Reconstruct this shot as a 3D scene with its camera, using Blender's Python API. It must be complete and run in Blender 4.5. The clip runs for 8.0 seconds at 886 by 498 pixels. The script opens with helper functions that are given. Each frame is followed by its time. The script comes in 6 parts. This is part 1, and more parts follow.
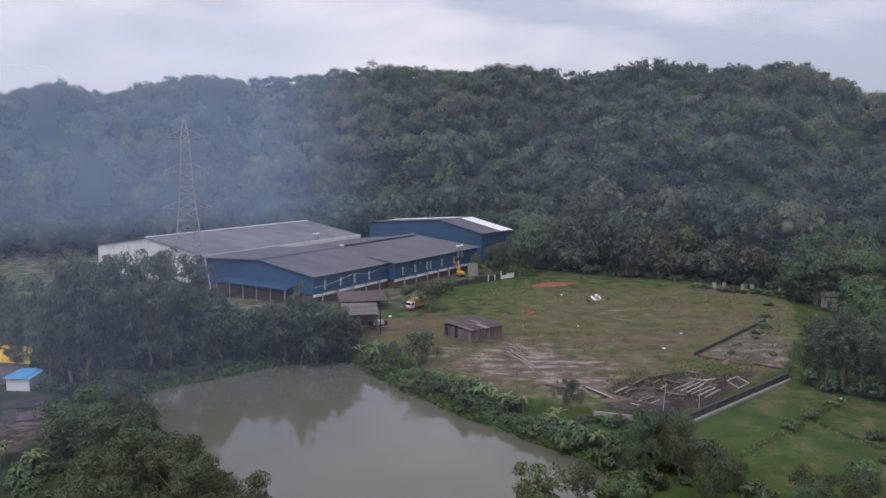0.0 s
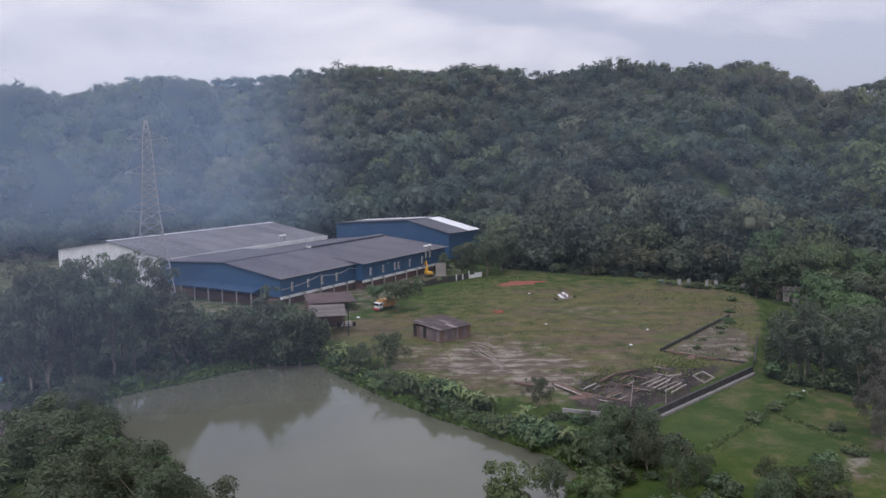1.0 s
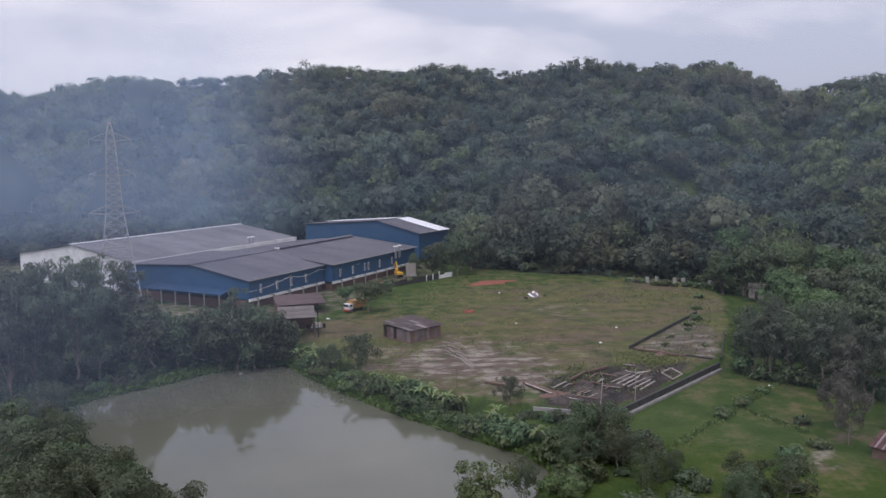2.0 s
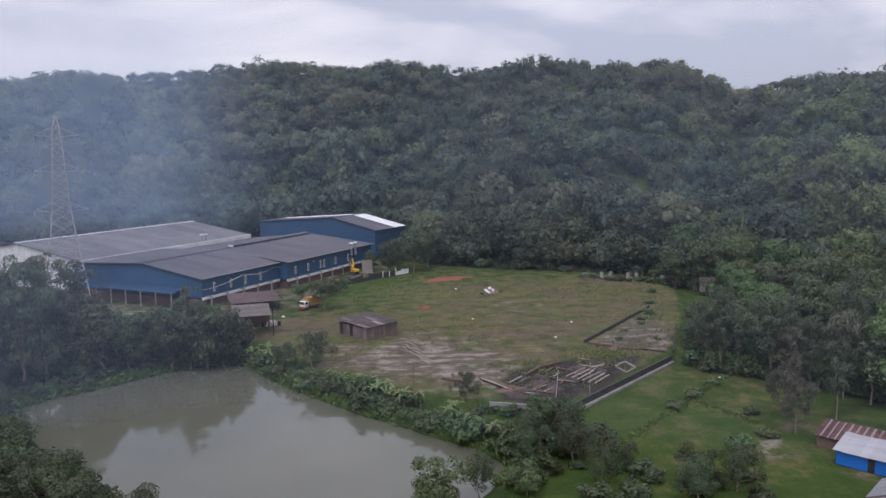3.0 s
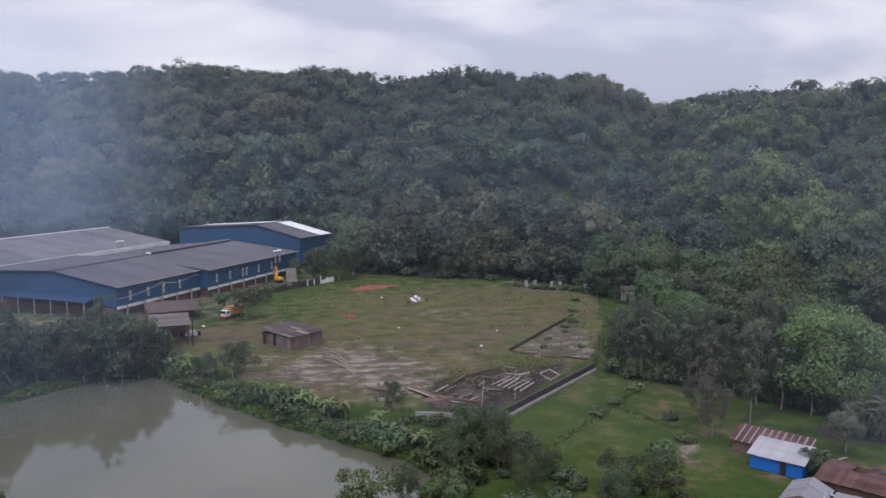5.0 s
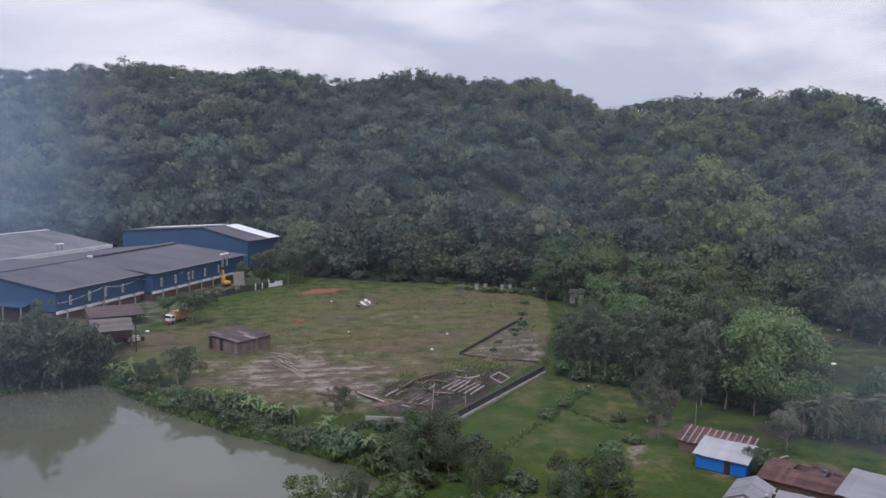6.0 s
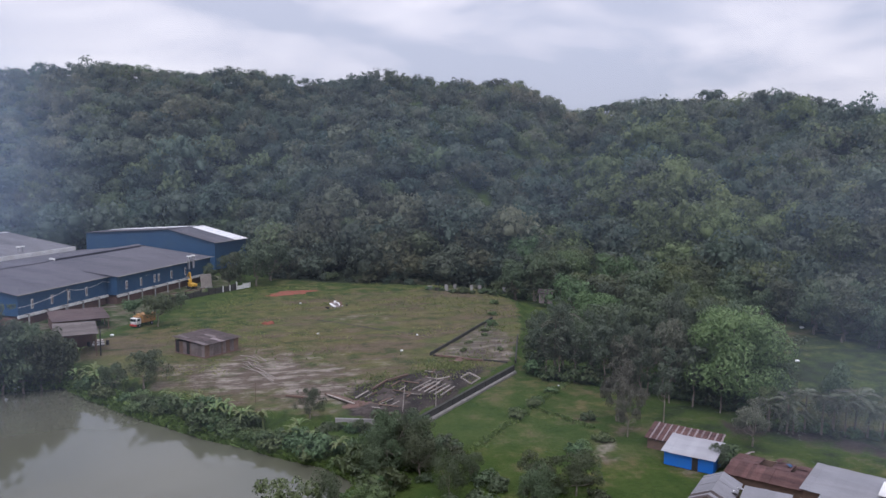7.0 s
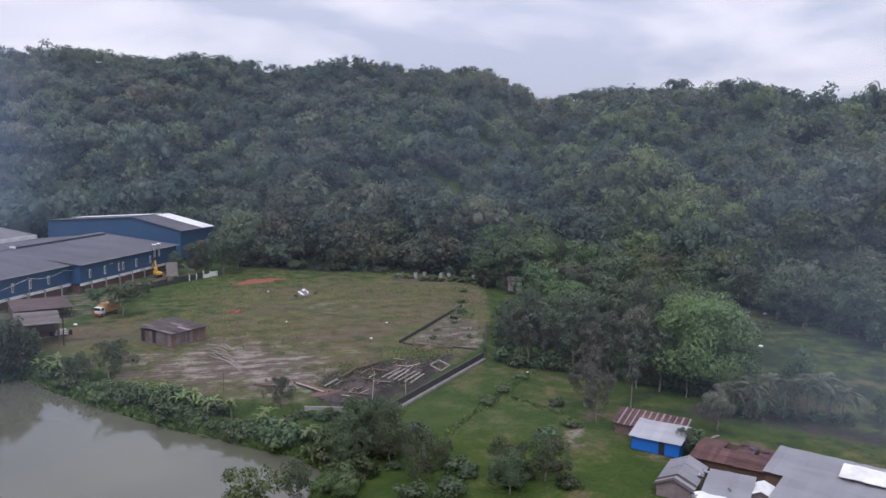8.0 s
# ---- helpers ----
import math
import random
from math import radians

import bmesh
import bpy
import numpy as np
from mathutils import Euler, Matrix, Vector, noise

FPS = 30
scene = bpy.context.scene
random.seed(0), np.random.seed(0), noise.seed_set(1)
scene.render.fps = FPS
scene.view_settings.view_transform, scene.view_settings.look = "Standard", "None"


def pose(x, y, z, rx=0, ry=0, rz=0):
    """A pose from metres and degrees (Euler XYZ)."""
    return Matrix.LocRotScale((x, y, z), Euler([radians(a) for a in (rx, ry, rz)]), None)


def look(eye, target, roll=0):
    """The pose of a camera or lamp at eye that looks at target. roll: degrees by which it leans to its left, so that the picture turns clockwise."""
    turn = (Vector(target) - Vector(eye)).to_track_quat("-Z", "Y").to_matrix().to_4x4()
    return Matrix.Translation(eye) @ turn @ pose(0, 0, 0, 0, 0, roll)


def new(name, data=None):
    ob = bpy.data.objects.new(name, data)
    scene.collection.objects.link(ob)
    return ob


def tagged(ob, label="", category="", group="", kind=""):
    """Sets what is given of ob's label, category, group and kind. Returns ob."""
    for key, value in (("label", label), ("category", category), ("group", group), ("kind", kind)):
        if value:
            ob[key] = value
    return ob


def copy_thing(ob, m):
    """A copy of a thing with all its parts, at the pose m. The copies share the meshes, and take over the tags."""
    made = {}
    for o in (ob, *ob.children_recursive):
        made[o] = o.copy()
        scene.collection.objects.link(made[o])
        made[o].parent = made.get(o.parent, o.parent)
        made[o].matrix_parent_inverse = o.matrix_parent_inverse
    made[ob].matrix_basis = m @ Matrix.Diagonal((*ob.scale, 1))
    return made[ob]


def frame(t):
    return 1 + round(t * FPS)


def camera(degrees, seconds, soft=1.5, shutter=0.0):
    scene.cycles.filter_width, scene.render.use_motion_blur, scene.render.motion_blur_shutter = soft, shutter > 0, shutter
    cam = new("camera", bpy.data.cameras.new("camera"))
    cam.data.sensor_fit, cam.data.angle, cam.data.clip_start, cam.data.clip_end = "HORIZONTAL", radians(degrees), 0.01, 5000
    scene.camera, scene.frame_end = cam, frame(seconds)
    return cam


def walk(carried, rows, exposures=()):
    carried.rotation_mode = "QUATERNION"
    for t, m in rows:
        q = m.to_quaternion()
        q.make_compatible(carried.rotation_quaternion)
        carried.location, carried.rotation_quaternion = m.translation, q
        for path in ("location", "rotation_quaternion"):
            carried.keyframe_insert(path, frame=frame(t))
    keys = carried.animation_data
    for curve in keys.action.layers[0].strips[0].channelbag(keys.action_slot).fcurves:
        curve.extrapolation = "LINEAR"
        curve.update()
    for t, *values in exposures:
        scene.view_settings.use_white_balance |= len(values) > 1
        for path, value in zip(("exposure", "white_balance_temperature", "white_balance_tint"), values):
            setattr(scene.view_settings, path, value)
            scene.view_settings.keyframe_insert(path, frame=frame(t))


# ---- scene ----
# ---- camera ----
cam = camera(59.18, 8.0, soft=1.5)
PATH = [
    (0.0, 0.000, 0.000, 40.000, 83.000, 0.000, 0.000),
    (0.5, 0.032, 0.004, 40.073, 83.209, 0.536, -0.488),
    (0.7, 0.052, 0.100, 39.999, 83.005, 0.596, -0.990),
    (1.0, 0.081, 0.244, 39.888, 83.008, 0.420, -2.425),
    (1.5, 0.113, 0.438, 39.860, 82.738, 0.053, -3.842),
    (1.7, 0.149, 0.453, 39.839, 82.985, 0.392, -4.059),
    (2.8, 0.346, 0.539, 39.721, 82.927, 0.678, -7.147),
    (3.0, 0.382, 0.554, 39.700, 82.735, 0.612, -7.838),
    (3.5, 0.252, 0.786, 39.730, 82.435, 0.300, -9.065),
    (4.0, 0.264, 0.899, 39.687, 83.262, -0.161, -10.243),
    (4.5, 0.276, 0.966, 39.739, 83.265, -0.063, -11.480),
    (4.7, 0.302, 1.056, 39.719, 83.253, -0.211, -12.086),
    (5.8, 0.445, 1.550, 39.608, 83.623, -0.574, -16.318),
    (6.0, 0.471, 1.640, 39.588, 83.618, -0.793, -16.818),
    (6.5, 0.431, 1.694, 39.499, 83.644, -0.701, -17.747),
    (7.0, 0.460, 1.814, 39.501, 83.726, -0.753, -19.090),
    (7.5, 0.502, 1.881, 39.422, 83.629, -0.633, -20.218),
    (8.0, 0.416, 2.037, 39.338, 82.896, -0.961, -21.369),
]
walk(cam, [(t, pose(x, y, z, rx, ry, rz)) for t, x, y, z, rx, ry, rz in PATH], [(0.0, 0.16, 5560, 21), (4.0, 0.19, 5560, 22), (6.5, 0.23, 5520, 21.5), (8.0, 0.31, 5450, 22)])

# ---- sky and sun ----
scene.view_settings.exposure = 0.0
world = bpy.data.worlds.new("overcast_sky")
scene.world = world
world.use_nodes = True
wt = world.node_tree
wt.nodes.clear()


def wnode(kind, **inputs):
    n = wt.nodes.new(kind)
    for key, value in inputs.items():
        n.inputs[key].default_value = value
    return n


w_coord = wnode("ShaderNodeTexCoord")
w_map = wnode("ShaderNodeMapping", Scale=(1.0, 1.0, 3.6), Location=(1.7, 0.4, 0.3))
w_noise = wnode("ShaderNodeTexNoise", Scale=2.7, Detail=7.0, Roughness=0.52, Distortion=0.35)
w_ramp = wt.nodes.new("ShaderNodeValToRGB")
w_ramp.color_ramp.elements[0].position, w_ramp.color_ramp.elements[0].color = 0.40, (0.520, 0.516, 0.505, 1)
w_ramp.color_ramp.elements[1].position, w_ramp.color_ramp.elements[1].color = 0.59, (0.870, 0.808, 0.705, 1)
mid = w_ramp.color_ramp.elements.new(0.49)
mid.color = (0.712, 0.670, 0.610, 1)
w_sky = wt.nodes.new("ShaderNodeTexSky")
w_sky.sky_type, w_sky.sun_disc = "NISHITA", False
w_sky.sun_elevation, w_sky.sun_rotation = radians(52), radians(200)
w_sky.air_density, w_sky.dust_density = 1.2, 3.0
w_dim = wt.nodes.new("ShaderNodeVectorMath")
w_dim.operation = "SCALE"
w_dim.inputs["Scale"].default_value = 0.10
w_mix = wt.nodes.new("ShaderNodeMix")
w_mix.data_type = "RGBA"
w_mix.inputs["Factor"].default_value = 0.9
w_back = wnode("ShaderNodeBackground", Strength=1.0)
w_out = wt.nodes.new("ShaderNodeOutputWorld")
wt.links.new(w_coord.outputs["Generated"], w_map.inputs["Vector"])
wt.links.new(w_map.outputs["Vector"], w_noise.inputs["Vector"])
wt.links.new(w_noise.outputs["Fac"], w_ramp.inputs["Fac"])
wt.links.new(w_sky.outputs["Color"], w_dim.inputs[0])
wt.links.new(w_dim.outputs["Vector"], w_mix.inputs["A"])
w_sep = wnode("ShaderNodeSeparateXYZ")
wt.links.new(w_coord.outputs["Generated"], w_sep.inputs["Vector"])
w_up = wt.nodes.new("ShaderNodeMapRange")
w_up.inputs["From Min"].default_value, w_up.inputs["From Max"].default_value = 0.0, 1.0
w_up.inputs["To Min"].default_value, w_up.inputs["To Max"].default_value = 0.88, 1.66
wt.links.new(w_sep.outputs["Z"], w_up.inputs["Value"])
w_lift = wt.nodes.new("ShaderNodeVectorMath")
w_lift.operation = "SCALE"
wt.links.new(w_ramp.outputs["Color"], w_lift.inputs[0])
wt.links.new(w_up.outputs["Result"], w_lift.inputs["Scale"])
wt.links.new(w_lift.outputs["Vector"], w_mix.inputs["B"])
wt.links.new(w_mix.outputs["Result"], w_back.inputs["Color"])
wt.links.new(w_back.outputs["Background"], w_out.inputs["Surface"])

sun = new("sun", bpy.data.lights.new("sun", "SUN"))
sun.data.energy, sun.data.angle, sun.data.color = 1.35, radians(35), (1.0, 0.96, 0.9)
sun.matrix_world = look((0, 0, 0), (0.34, 0.72, -1.25))


# ---- materials ----
def material(name, rough=0.8, metal=0.0, spec=0.3):
    m = bpy.data.materials.new(name)
    m.use_nodes = True
    b = m.node_tree.nodes["Principled BSDF"]
    b.inputs["Roughness"].default_value = rough
    b.inputs["Metallic"].default_value = metal
    b.inputs["Specular IOR Level"].default_value = spec
    return m, m.node_tree, b


def coords(nt, kind="world", scale=(1, 1, 1)):
    """World position, or the object's own coordinates, scaled."""
    mp = nt.nodes.new("ShaderNodeMapping")
    mp.inputs["Scale"].default_value = scale
    if kind == "world":
        nt.links.new(nt.nodes.new("ShaderNodeNewGeometry").outputs["Position"], mp.inputs["Vector"])
    else:
        nt.links.new(nt.nodes.new("ShaderNodeTexCoord").outputs["Object"], mp.inputs["Vector"])
    return mp.outputs["Vector"]


def noise_fac(nt, vec, scale, detail=5.0, rough=0.55, lo=0.35, hi=0.65):
    n = nt.nodes.new("ShaderNodeTexNoise")
    n.inputs["Scale"].default_value, n.inputs["Detail"].default_value, n.inputs["Roughness"].default_value = scale, detail, rough
    nt.links.new(vec, n.inputs["Vector"])
    r = nt.nodes.new("ShaderNodeMapRange")
    r.inputs["From Min"].default_value, r.inputs["From Max"].default_value = lo, hi
    nt.links.new(n.outputs["Fac"], r.inputs["Value"])
    return r.outputs["Result"]


def blend(nt, fac, a, b, mode="MIX"):
    n = nt.nodes.new("ShaderNodeMix")
    n.data_type, n.blend_type = "RGBA", mode
    for key, value in (("Factor", fac), ("A", a), ("B", b)):
        if isinstance(value, bpy.types.NodeSocket):
            nt.links.new(value, n.inputs[key])
        else:
            n.inputs[key].default_value = (*value, 1) if isinstance(value, tuple) else value
    return n.outputs["Result"]


def relief(nt, bsdf, height, strength=0.4, distance=0.05):
    n = nt.nodes.new("ShaderNodeBump")
    n.inputs["Strength"].default_value, n.inputs["Distance"].default_value = strength, distance
    nt.links.new(height, n.inputs["Height"])
    nt.links.new(n.outputs["Normal"], bsdf.inputs["Normal"])


def weathered(name, base, stain, scale=0.4, fine=6.0, rough=0.8, metal=0.0, stretch=(1, 1, 1), amount=0.6, bump=0.3, kind="world", vary=0.0, spec=0.3):
    """A plain surface with broad stains, fine grain and light relief."""
    m, nt, b = material(name, rough, metal, spec)
    vec = coords(nt, kind, stretch)
    broad = noise_fac(nt, vec, scale)
    small = noise_fac(nt, vec, fine, 3.0, 0.6, 0.3, 0.7)
    scaled = nt.nodes.new("ShaderNodeMath")
    scaled.operation, scaled.use_clamp = "MULTIPLY", True
    scaled.inputs[1].default_value = amount
    nt.links.new(broad, scaled.inputs[0])
    col = blend(nt, scaled.outputs[0], base, stain)
    dark = tuple(c * 0.72 for c in base)
    sm = nt.nodes.new("ShaderNodeMath")
    sm.operation, sm.use_clamp = "MULTIPLY", True
    sm.inputs[1].default_value = 0.35
    nt.links.new(small, sm.inputs[0])
    col = blend(nt, sm.outputs[0], col, dark)
    if vary:
        info = nt.nodes.new("ShaderNodeObjectInfo")
        hue = nt.nodes.new("ShaderNodeHueSaturation")
        rng = nt.nodes.new("ShaderNodeMapRange")
        rng.inputs["To Min"].default_value, rng.inputs["To Max"].default_value = 1 - vary, 1 + vary
        nt.links.new(info.outputs["Random"], rng.inputs["Value"])
        nt.links.new(rng.outputs["Result"], hue.inputs["Value"])
        nt.links.new(col, hue.inputs["Color"])
        col = hue.outputs["Color"]
    nt.links.new(col, b.inputs["Base Color"])
    relief(nt, b, small, bump, 0.03)
    return m


def foliage(name, light, dark, use_tint=False, back=0.4, hue_spread=0.03, spec=0.5):
    """Leaves: two greens, varied from leaf to leaf and from plant to plant."""
    m, nt, b = material(name, 0.55, 0.0, spec)
    geo = nt.nodes.new("ShaderNodeNewGeometry")
    col = blend(nt, geo.outputs["Random Per Island"], dark, light)
    hue = nt.nodes.new("ShaderNodeHueSaturation")
    if use_tint:
        at = nt.nodes.new("ShaderNodeAttribute")
        at.attribute_name = "tint"
        col = blend(nt, 1.0, col, at.outputs["Color"], "MULTIPLY")
        nt.links.new(col, hue.inputs["Color"])
    else:
        info = nt.nodes.new("ShaderNodeObjectInfo")
        for key, span in (("Hue", hue_spread), ("Value", 0.28)):
            rng = nt.nodes.new("ShaderNodeMapRange")
            mid_value = 0.5 if key == "Hue" else 1.0
            rng.inputs["To Min"].default_value, rng.inputs["To Max"].default_value = mid_value - span, mid_value + span
            nt.links.new(info.outputs["Random"], rng.inputs["Value"])
            nt.links.new(rng.outputs["Result"], hue.inputs[key])
        nt.links.new(col, hue.inputs["Color"])
    nt.links.new(hue.outputs["Color"], b.inputs["Base Color"])
    tr = nt.nodes.new("ShaderNodeBsdfTranslucent")
    nt.links.new(hue.outputs["Color"], tr.inputs["Color"])
    mix = nt.nodes.new("ShaderNodeMixShader")
    mix.inputs["Fac"].default_value = back
    out = nt.nodes["Material Output"]
    nt.links.new(b.outputs["BSDF"], mix.inputs[1])
    nt.links.new(tr.outputs["BSDF"], mix.inputs[2])
    nt.links.new(mix.outputs["Shader"], out.inputs["Surface"])
    return m


def mask_material():
    """Ground: grass, dry grass, mud and soil, laid by colour attributes and broken up by noise."""
    m, nt, b = material("grassy_ground", 0.9, 0.0, 0.15)
    vec = coords(nt)
    n_big = noise_fac(nt, vec, 0.045, 6.0, 0.6, 0.35, 0.65)
    n_mid = noise_fac(nt, vec, 0.22, 6.0, 0.65, 0.35, 0.65)
    n_fine = noise_fac(nt, vec, 1.6, 4.0, 0.7, 0.3, 0.7)
    n_blade = noise_fac(nt, vec, 9.0, 3.0, 0.7, 0.3, 0.7)
    at = nt.nodes.new("ShaderNodeAttribute")
    at.attribute_name = "cover"
    sep = nt.nodes.new("ShaderNodeSeparateColor")
    nt.links.new(at.outputs["Color"], sep.inputs["Color"])
    lush = blend(nt, n_mid, (0.040, 0.074, 0.012), (0.076, 0.106, 0.022))
    dry = blend(nt, n_mid, (0.066, 0.068, 0.028), (0.195, 0.142, 0.074))
    dry = blend(nt, n_big, dry, (0.094, 0.116, 0.036))
    n_bare = noise_fac(nt, coords(nt, "world", (0.55, 1.2, 1.0)), 0.10, 8.0, 0.68, 0.47, 0.60)
    n_gold = noise_fac(nt, coords(nt, "world", (0.6, 1.3, 3.0)), 0.16, 7.0, 0.66, 0.46, 0.62)
    dry = blend(nt, n_gold, dry, blend(nt, n_mid, (0.100, 0.104, 0.034), (0.178, 0.160, 0.058)))
    dry = blend(nt, n_bare, dry, blend(nt, n_mid, (0.100, 0.076, 0.050), (0.172, 0.128, 0.086)))
    n_streak = noise_fac(nt, coords(nt, "world", (0.45, 1.0, 1.0)), 0.42, 5.0, 0.6, 0.47, 0.60)
    mud = blend(nt, n_streak, blend(nt, n_mid, (0.105, 0.077, 0.060), (0.165, 0.128, 0.102)), (0.340, 0.290, 0.250))
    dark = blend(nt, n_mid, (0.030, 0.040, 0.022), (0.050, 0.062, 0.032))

    def cut(channel, spread=0.5):
        sub = nt.nodes.new("ShaderNodeMath")
        sub.operation = "SUBTRACT"
        sub.inputs[1].default_value = 0.5
        nt.links.new(n_mid, sub.inputs[0])
        add = nt.nodes.new("ShaderNodeMath")
        add.operation = "MULTIPLY_ADD"
        nt.links.new(sub.outputs[0], add.inputs[0])
        add.inputs[1].default_value = spread
        nt.links.new(channel, add.inputs[2])
        r = nt.nodes.new("ShaderNodeMapRange")
        r.inputs["From Min"].default_value, r.inputs["From Max"].default_value = 0.30, 0.70
        nt.links.new(add.outputs[0], r.inputs["Value"])
        return r.outputs["Result"]

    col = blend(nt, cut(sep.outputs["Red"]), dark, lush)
    col = blend(nt, cut(sep.outputs["Green"]), col, dry)
    col = blend(nt, cut(sep.outputs["Blue"], 0.55), col, mud)
    soil = blend(nt, n_mid, (0.024, 0.020, 0.019), (0.076, 0.060, 0.052))
    col = blend(nt, cut(at.outputs["Alpha"], 0.7), col, soil)
    col = blend(nt, n_fine, col, blend(nt, 1.0, col, (0.62, 0.64, 0.60), "MULTIPLY"))
    col = blend(nt, n_blade, col, blend(nt, 1.0, col, (0.78, 0.80, 0.76), "MULTIPLY"))
    nt.links.new(col, b.inputs["Base Color"])
    relief(nt, b, n_fine, 0.7, 0.25)
    return m


def water_material():
    m, nt, b = material("pond_water", 0.06, 0.0, 0.5)
    vec = coords(nt)
    col = blend(nt, noise_fac(nt, vec, 0.03), (0.086, 0.087, 0.061), (0.100, 0.101, 0.073))
    nt.links.new(col, b.inputs["Base Color"])
    b.inputs["IOR"].default_value = 1.52
    ripple = noise_fac(nt, coords(nt, "world", (1.0, 0.35, 1.0)), 1.6, 4.0, 0.6, 0.2, 0.8)
    relief(nt, b, ripple, 0.06, 0.03)
    return m


def corrugated(name, base, stain, along="x", pitch=0.09, rough=0.5, metal=0.0, amount=0.6, stain_scale=0.35, kind="object", vary=0.06, lines=0.0):
    """Profiled sheet: ribs as relief, stains that run along them."""
    m, nt, b = material(name, rough, metal, 0.35)
    stretch = (1, 0.25, 1) if along == "y" else (0.25, 1, 1)
    vec = coords(nt, kind, stretch)
    broad = noise_fac(nt, vec, stain_scale, 6.0, 0.65, 0.38, 0.62)
    sc = nt.nodes.new("ShaderNodeMath")
    sc.operation, sc.use_clamp = "MULTIPLY", True
    sc.inputs[1].default_value = amount
    nt.links.new(broad, sc.inputs[0])
    col = blend(nt, sc.outputs[0], base, stain)
    streak = noise_fac(nt, coords(nt, kind, (0.15, 3.0, 1) if along == "x" else (3.0, 0.15, 1)), 1.2, 4.0, 0.6, 0.4, 0.75)
    sk = nt.nodes.new("ShaderNodeMath")
    sk.operation, sk.use_clamp = "MULTIPLY", True
    sk.inputs[1].default_value = 0.4
    nt.links.new(streak, sk.inputs[0])
    col = blend(nt, sk.outputs[0], col, blend(nt, 1.0, col, (0.6, 0.58, 0.56), "MULTIPLY"))
    info = nt.nodes.new("ShaderNodeObjectInfo")
    hue = nt.nodes.new("ShaderNodeHueSaturation")
    rng = nt.nodes.new("ShaderNodeMapRange")
    rng.inputs["To Min"].default_value, rng.inputs["To Max"].default_value = 1 - vary, 1 + vary
    nt.links.new(info.outputs["Random"], rng.inputs["Value"])
    nt.links.new(rng.outputs["Result"], hue.inputs["Value"])
    nt.links.new(col, hue.inputs["Color"])
    nt.links.new(hue.outputs["Color"], b.inputs["Base Color"])
    wave = nt.nodes.new("ShaderNodeTexWave")
    wave.wave_type, wave.bands_direction = "BANDS", "Y" if along == "x" else "X"
    wave.inputs["Scale"].default_value = 0.314 / pitch
    nt.links.new(coords(nt, kind), wave.inputs["Vector"])
    relief(nt, b, wave.outputs["Fac"], 0.5, pitch * 0.25)
    return m


M_ground = mask_material()
M_water = water_material()
M_leaf = foliage("broad_leaves", (0.128, 0.156, 0.080), (0.074, 0.098, 0.050), back=0.42)
M_leaf_bank = foliage("bank_leaves", (0.125, 0.172, 0.070), (0.072, 0.108, 0.042))
M_leaf_fresh = foliage("fresh_leaves", (0.190, 0.242, 0.088), (0.132, 0.176, 0.064))
M_leaf_fine = foliage("feathery_leaves", (0.122, 0.146, 0.090), (0.074, 0.094, 0.060), back=0.42)
M_leaf_wispy = foliage("wispy_leaves", (0.178, 0.176, 0.120), (0.118, 0.120, 0.082), back=0.42)
M_leaf_bright = foliage("bright_leaves", (0.170, 0.220, 0.085), (0.100, 0.140, 0.052))
M_leaf_banana = foliage("banana_leaves", (0.225, 0.270, 0.092), (0.125, 0.170, 0.056), back=0.35)
M_leaf_palm = foliage("palm_leaves", (0.168, 0.176, 0.118), (0.098, 0.110, 0.072))
M_forest = foliage("forest_leaves", (0.152, 0.178, 0.116), (0.110, 0.134, 0.088), use_tint=True, back=0.5)
M_grass = foliage("grass_blades", (0.175, 0.220, 0.075), (0.100, 0.140, 0.045), use_tint=True)
M_bark = weathered("grey_bark", (0.16, 0.13, 0.10), (0.30, 0.27, 0.23), 1.2, 12.0, 0.9, kind="object", stretch=(1, 1, 0.2))
M_blue_wall = corrugated("blue_sheet_wall", (0.030, 0.076, 0.158), (0.044, 0.094, 0.164), "y", 0.25, 0.45)
M_blue_dark = corrugated("dark_blue_sheet", (0.022, 0.058, 0.125), (0.036, 0.070, 0.125), "x", 0.25, 0.45)
M_dark_roof = corrugated("brown_grey_roof_sheet", (0.060, 0.058, 0.074), (0.112, 0.106, 0.126), "y", 0.25, 0.5, amount=0.8, stain_scale=0.12)
M_brown_roof = corrugated("dark_brown_sheet", (0.058, 0.036, 0.034), (0.108, 0.072, 0.066), "x", 0.09, 0.65, amount=0.9, stain_scale=0.5)
M_front_shed = corrugated("grey_brown_sheet", (0.092, 0.075, 0.068), (0.160, 0.138, 0.126), "x", 0.09, 0.85, amount=0.9, stain_scale=0.5)
M_grey_roof = corrugated("grey_roof_sheet", (0.092, 0.090, 0.102), (0.180, 0.176, 0.188), "y", 0.25, 0.5, amount=0.9, stain_scale=0.16)
M_white_sheet = corrugated("white_roof_sheet", (0.80, 0.80, 0.80), (0.62, 0.62, 0.63), "y", 0.25, 0.45)
M_white_paint = weathered("white_paint", (0.70, 0.70, 0.68), (0.42, 0.40, 0.37), 0.5, 5.0, 0.75)
M_pale_wall = weathered("pale_plaster", (0.55, 0.55, 0.53), (0.30, 0.29, 0.27), 0.5, 5.0, 0.85)
M_brick = weathered("red_brown_brick", (0.150, 0.090, 0.070), (0.095, 0.072, 0.062), 0.6, 7.0, 0.9)
M_mossy = weathered("mossy_concrete", (0.056, 0.052, 0.046), (0.024, 0.028, 0.020), 0.7, 6.0, 0.95)
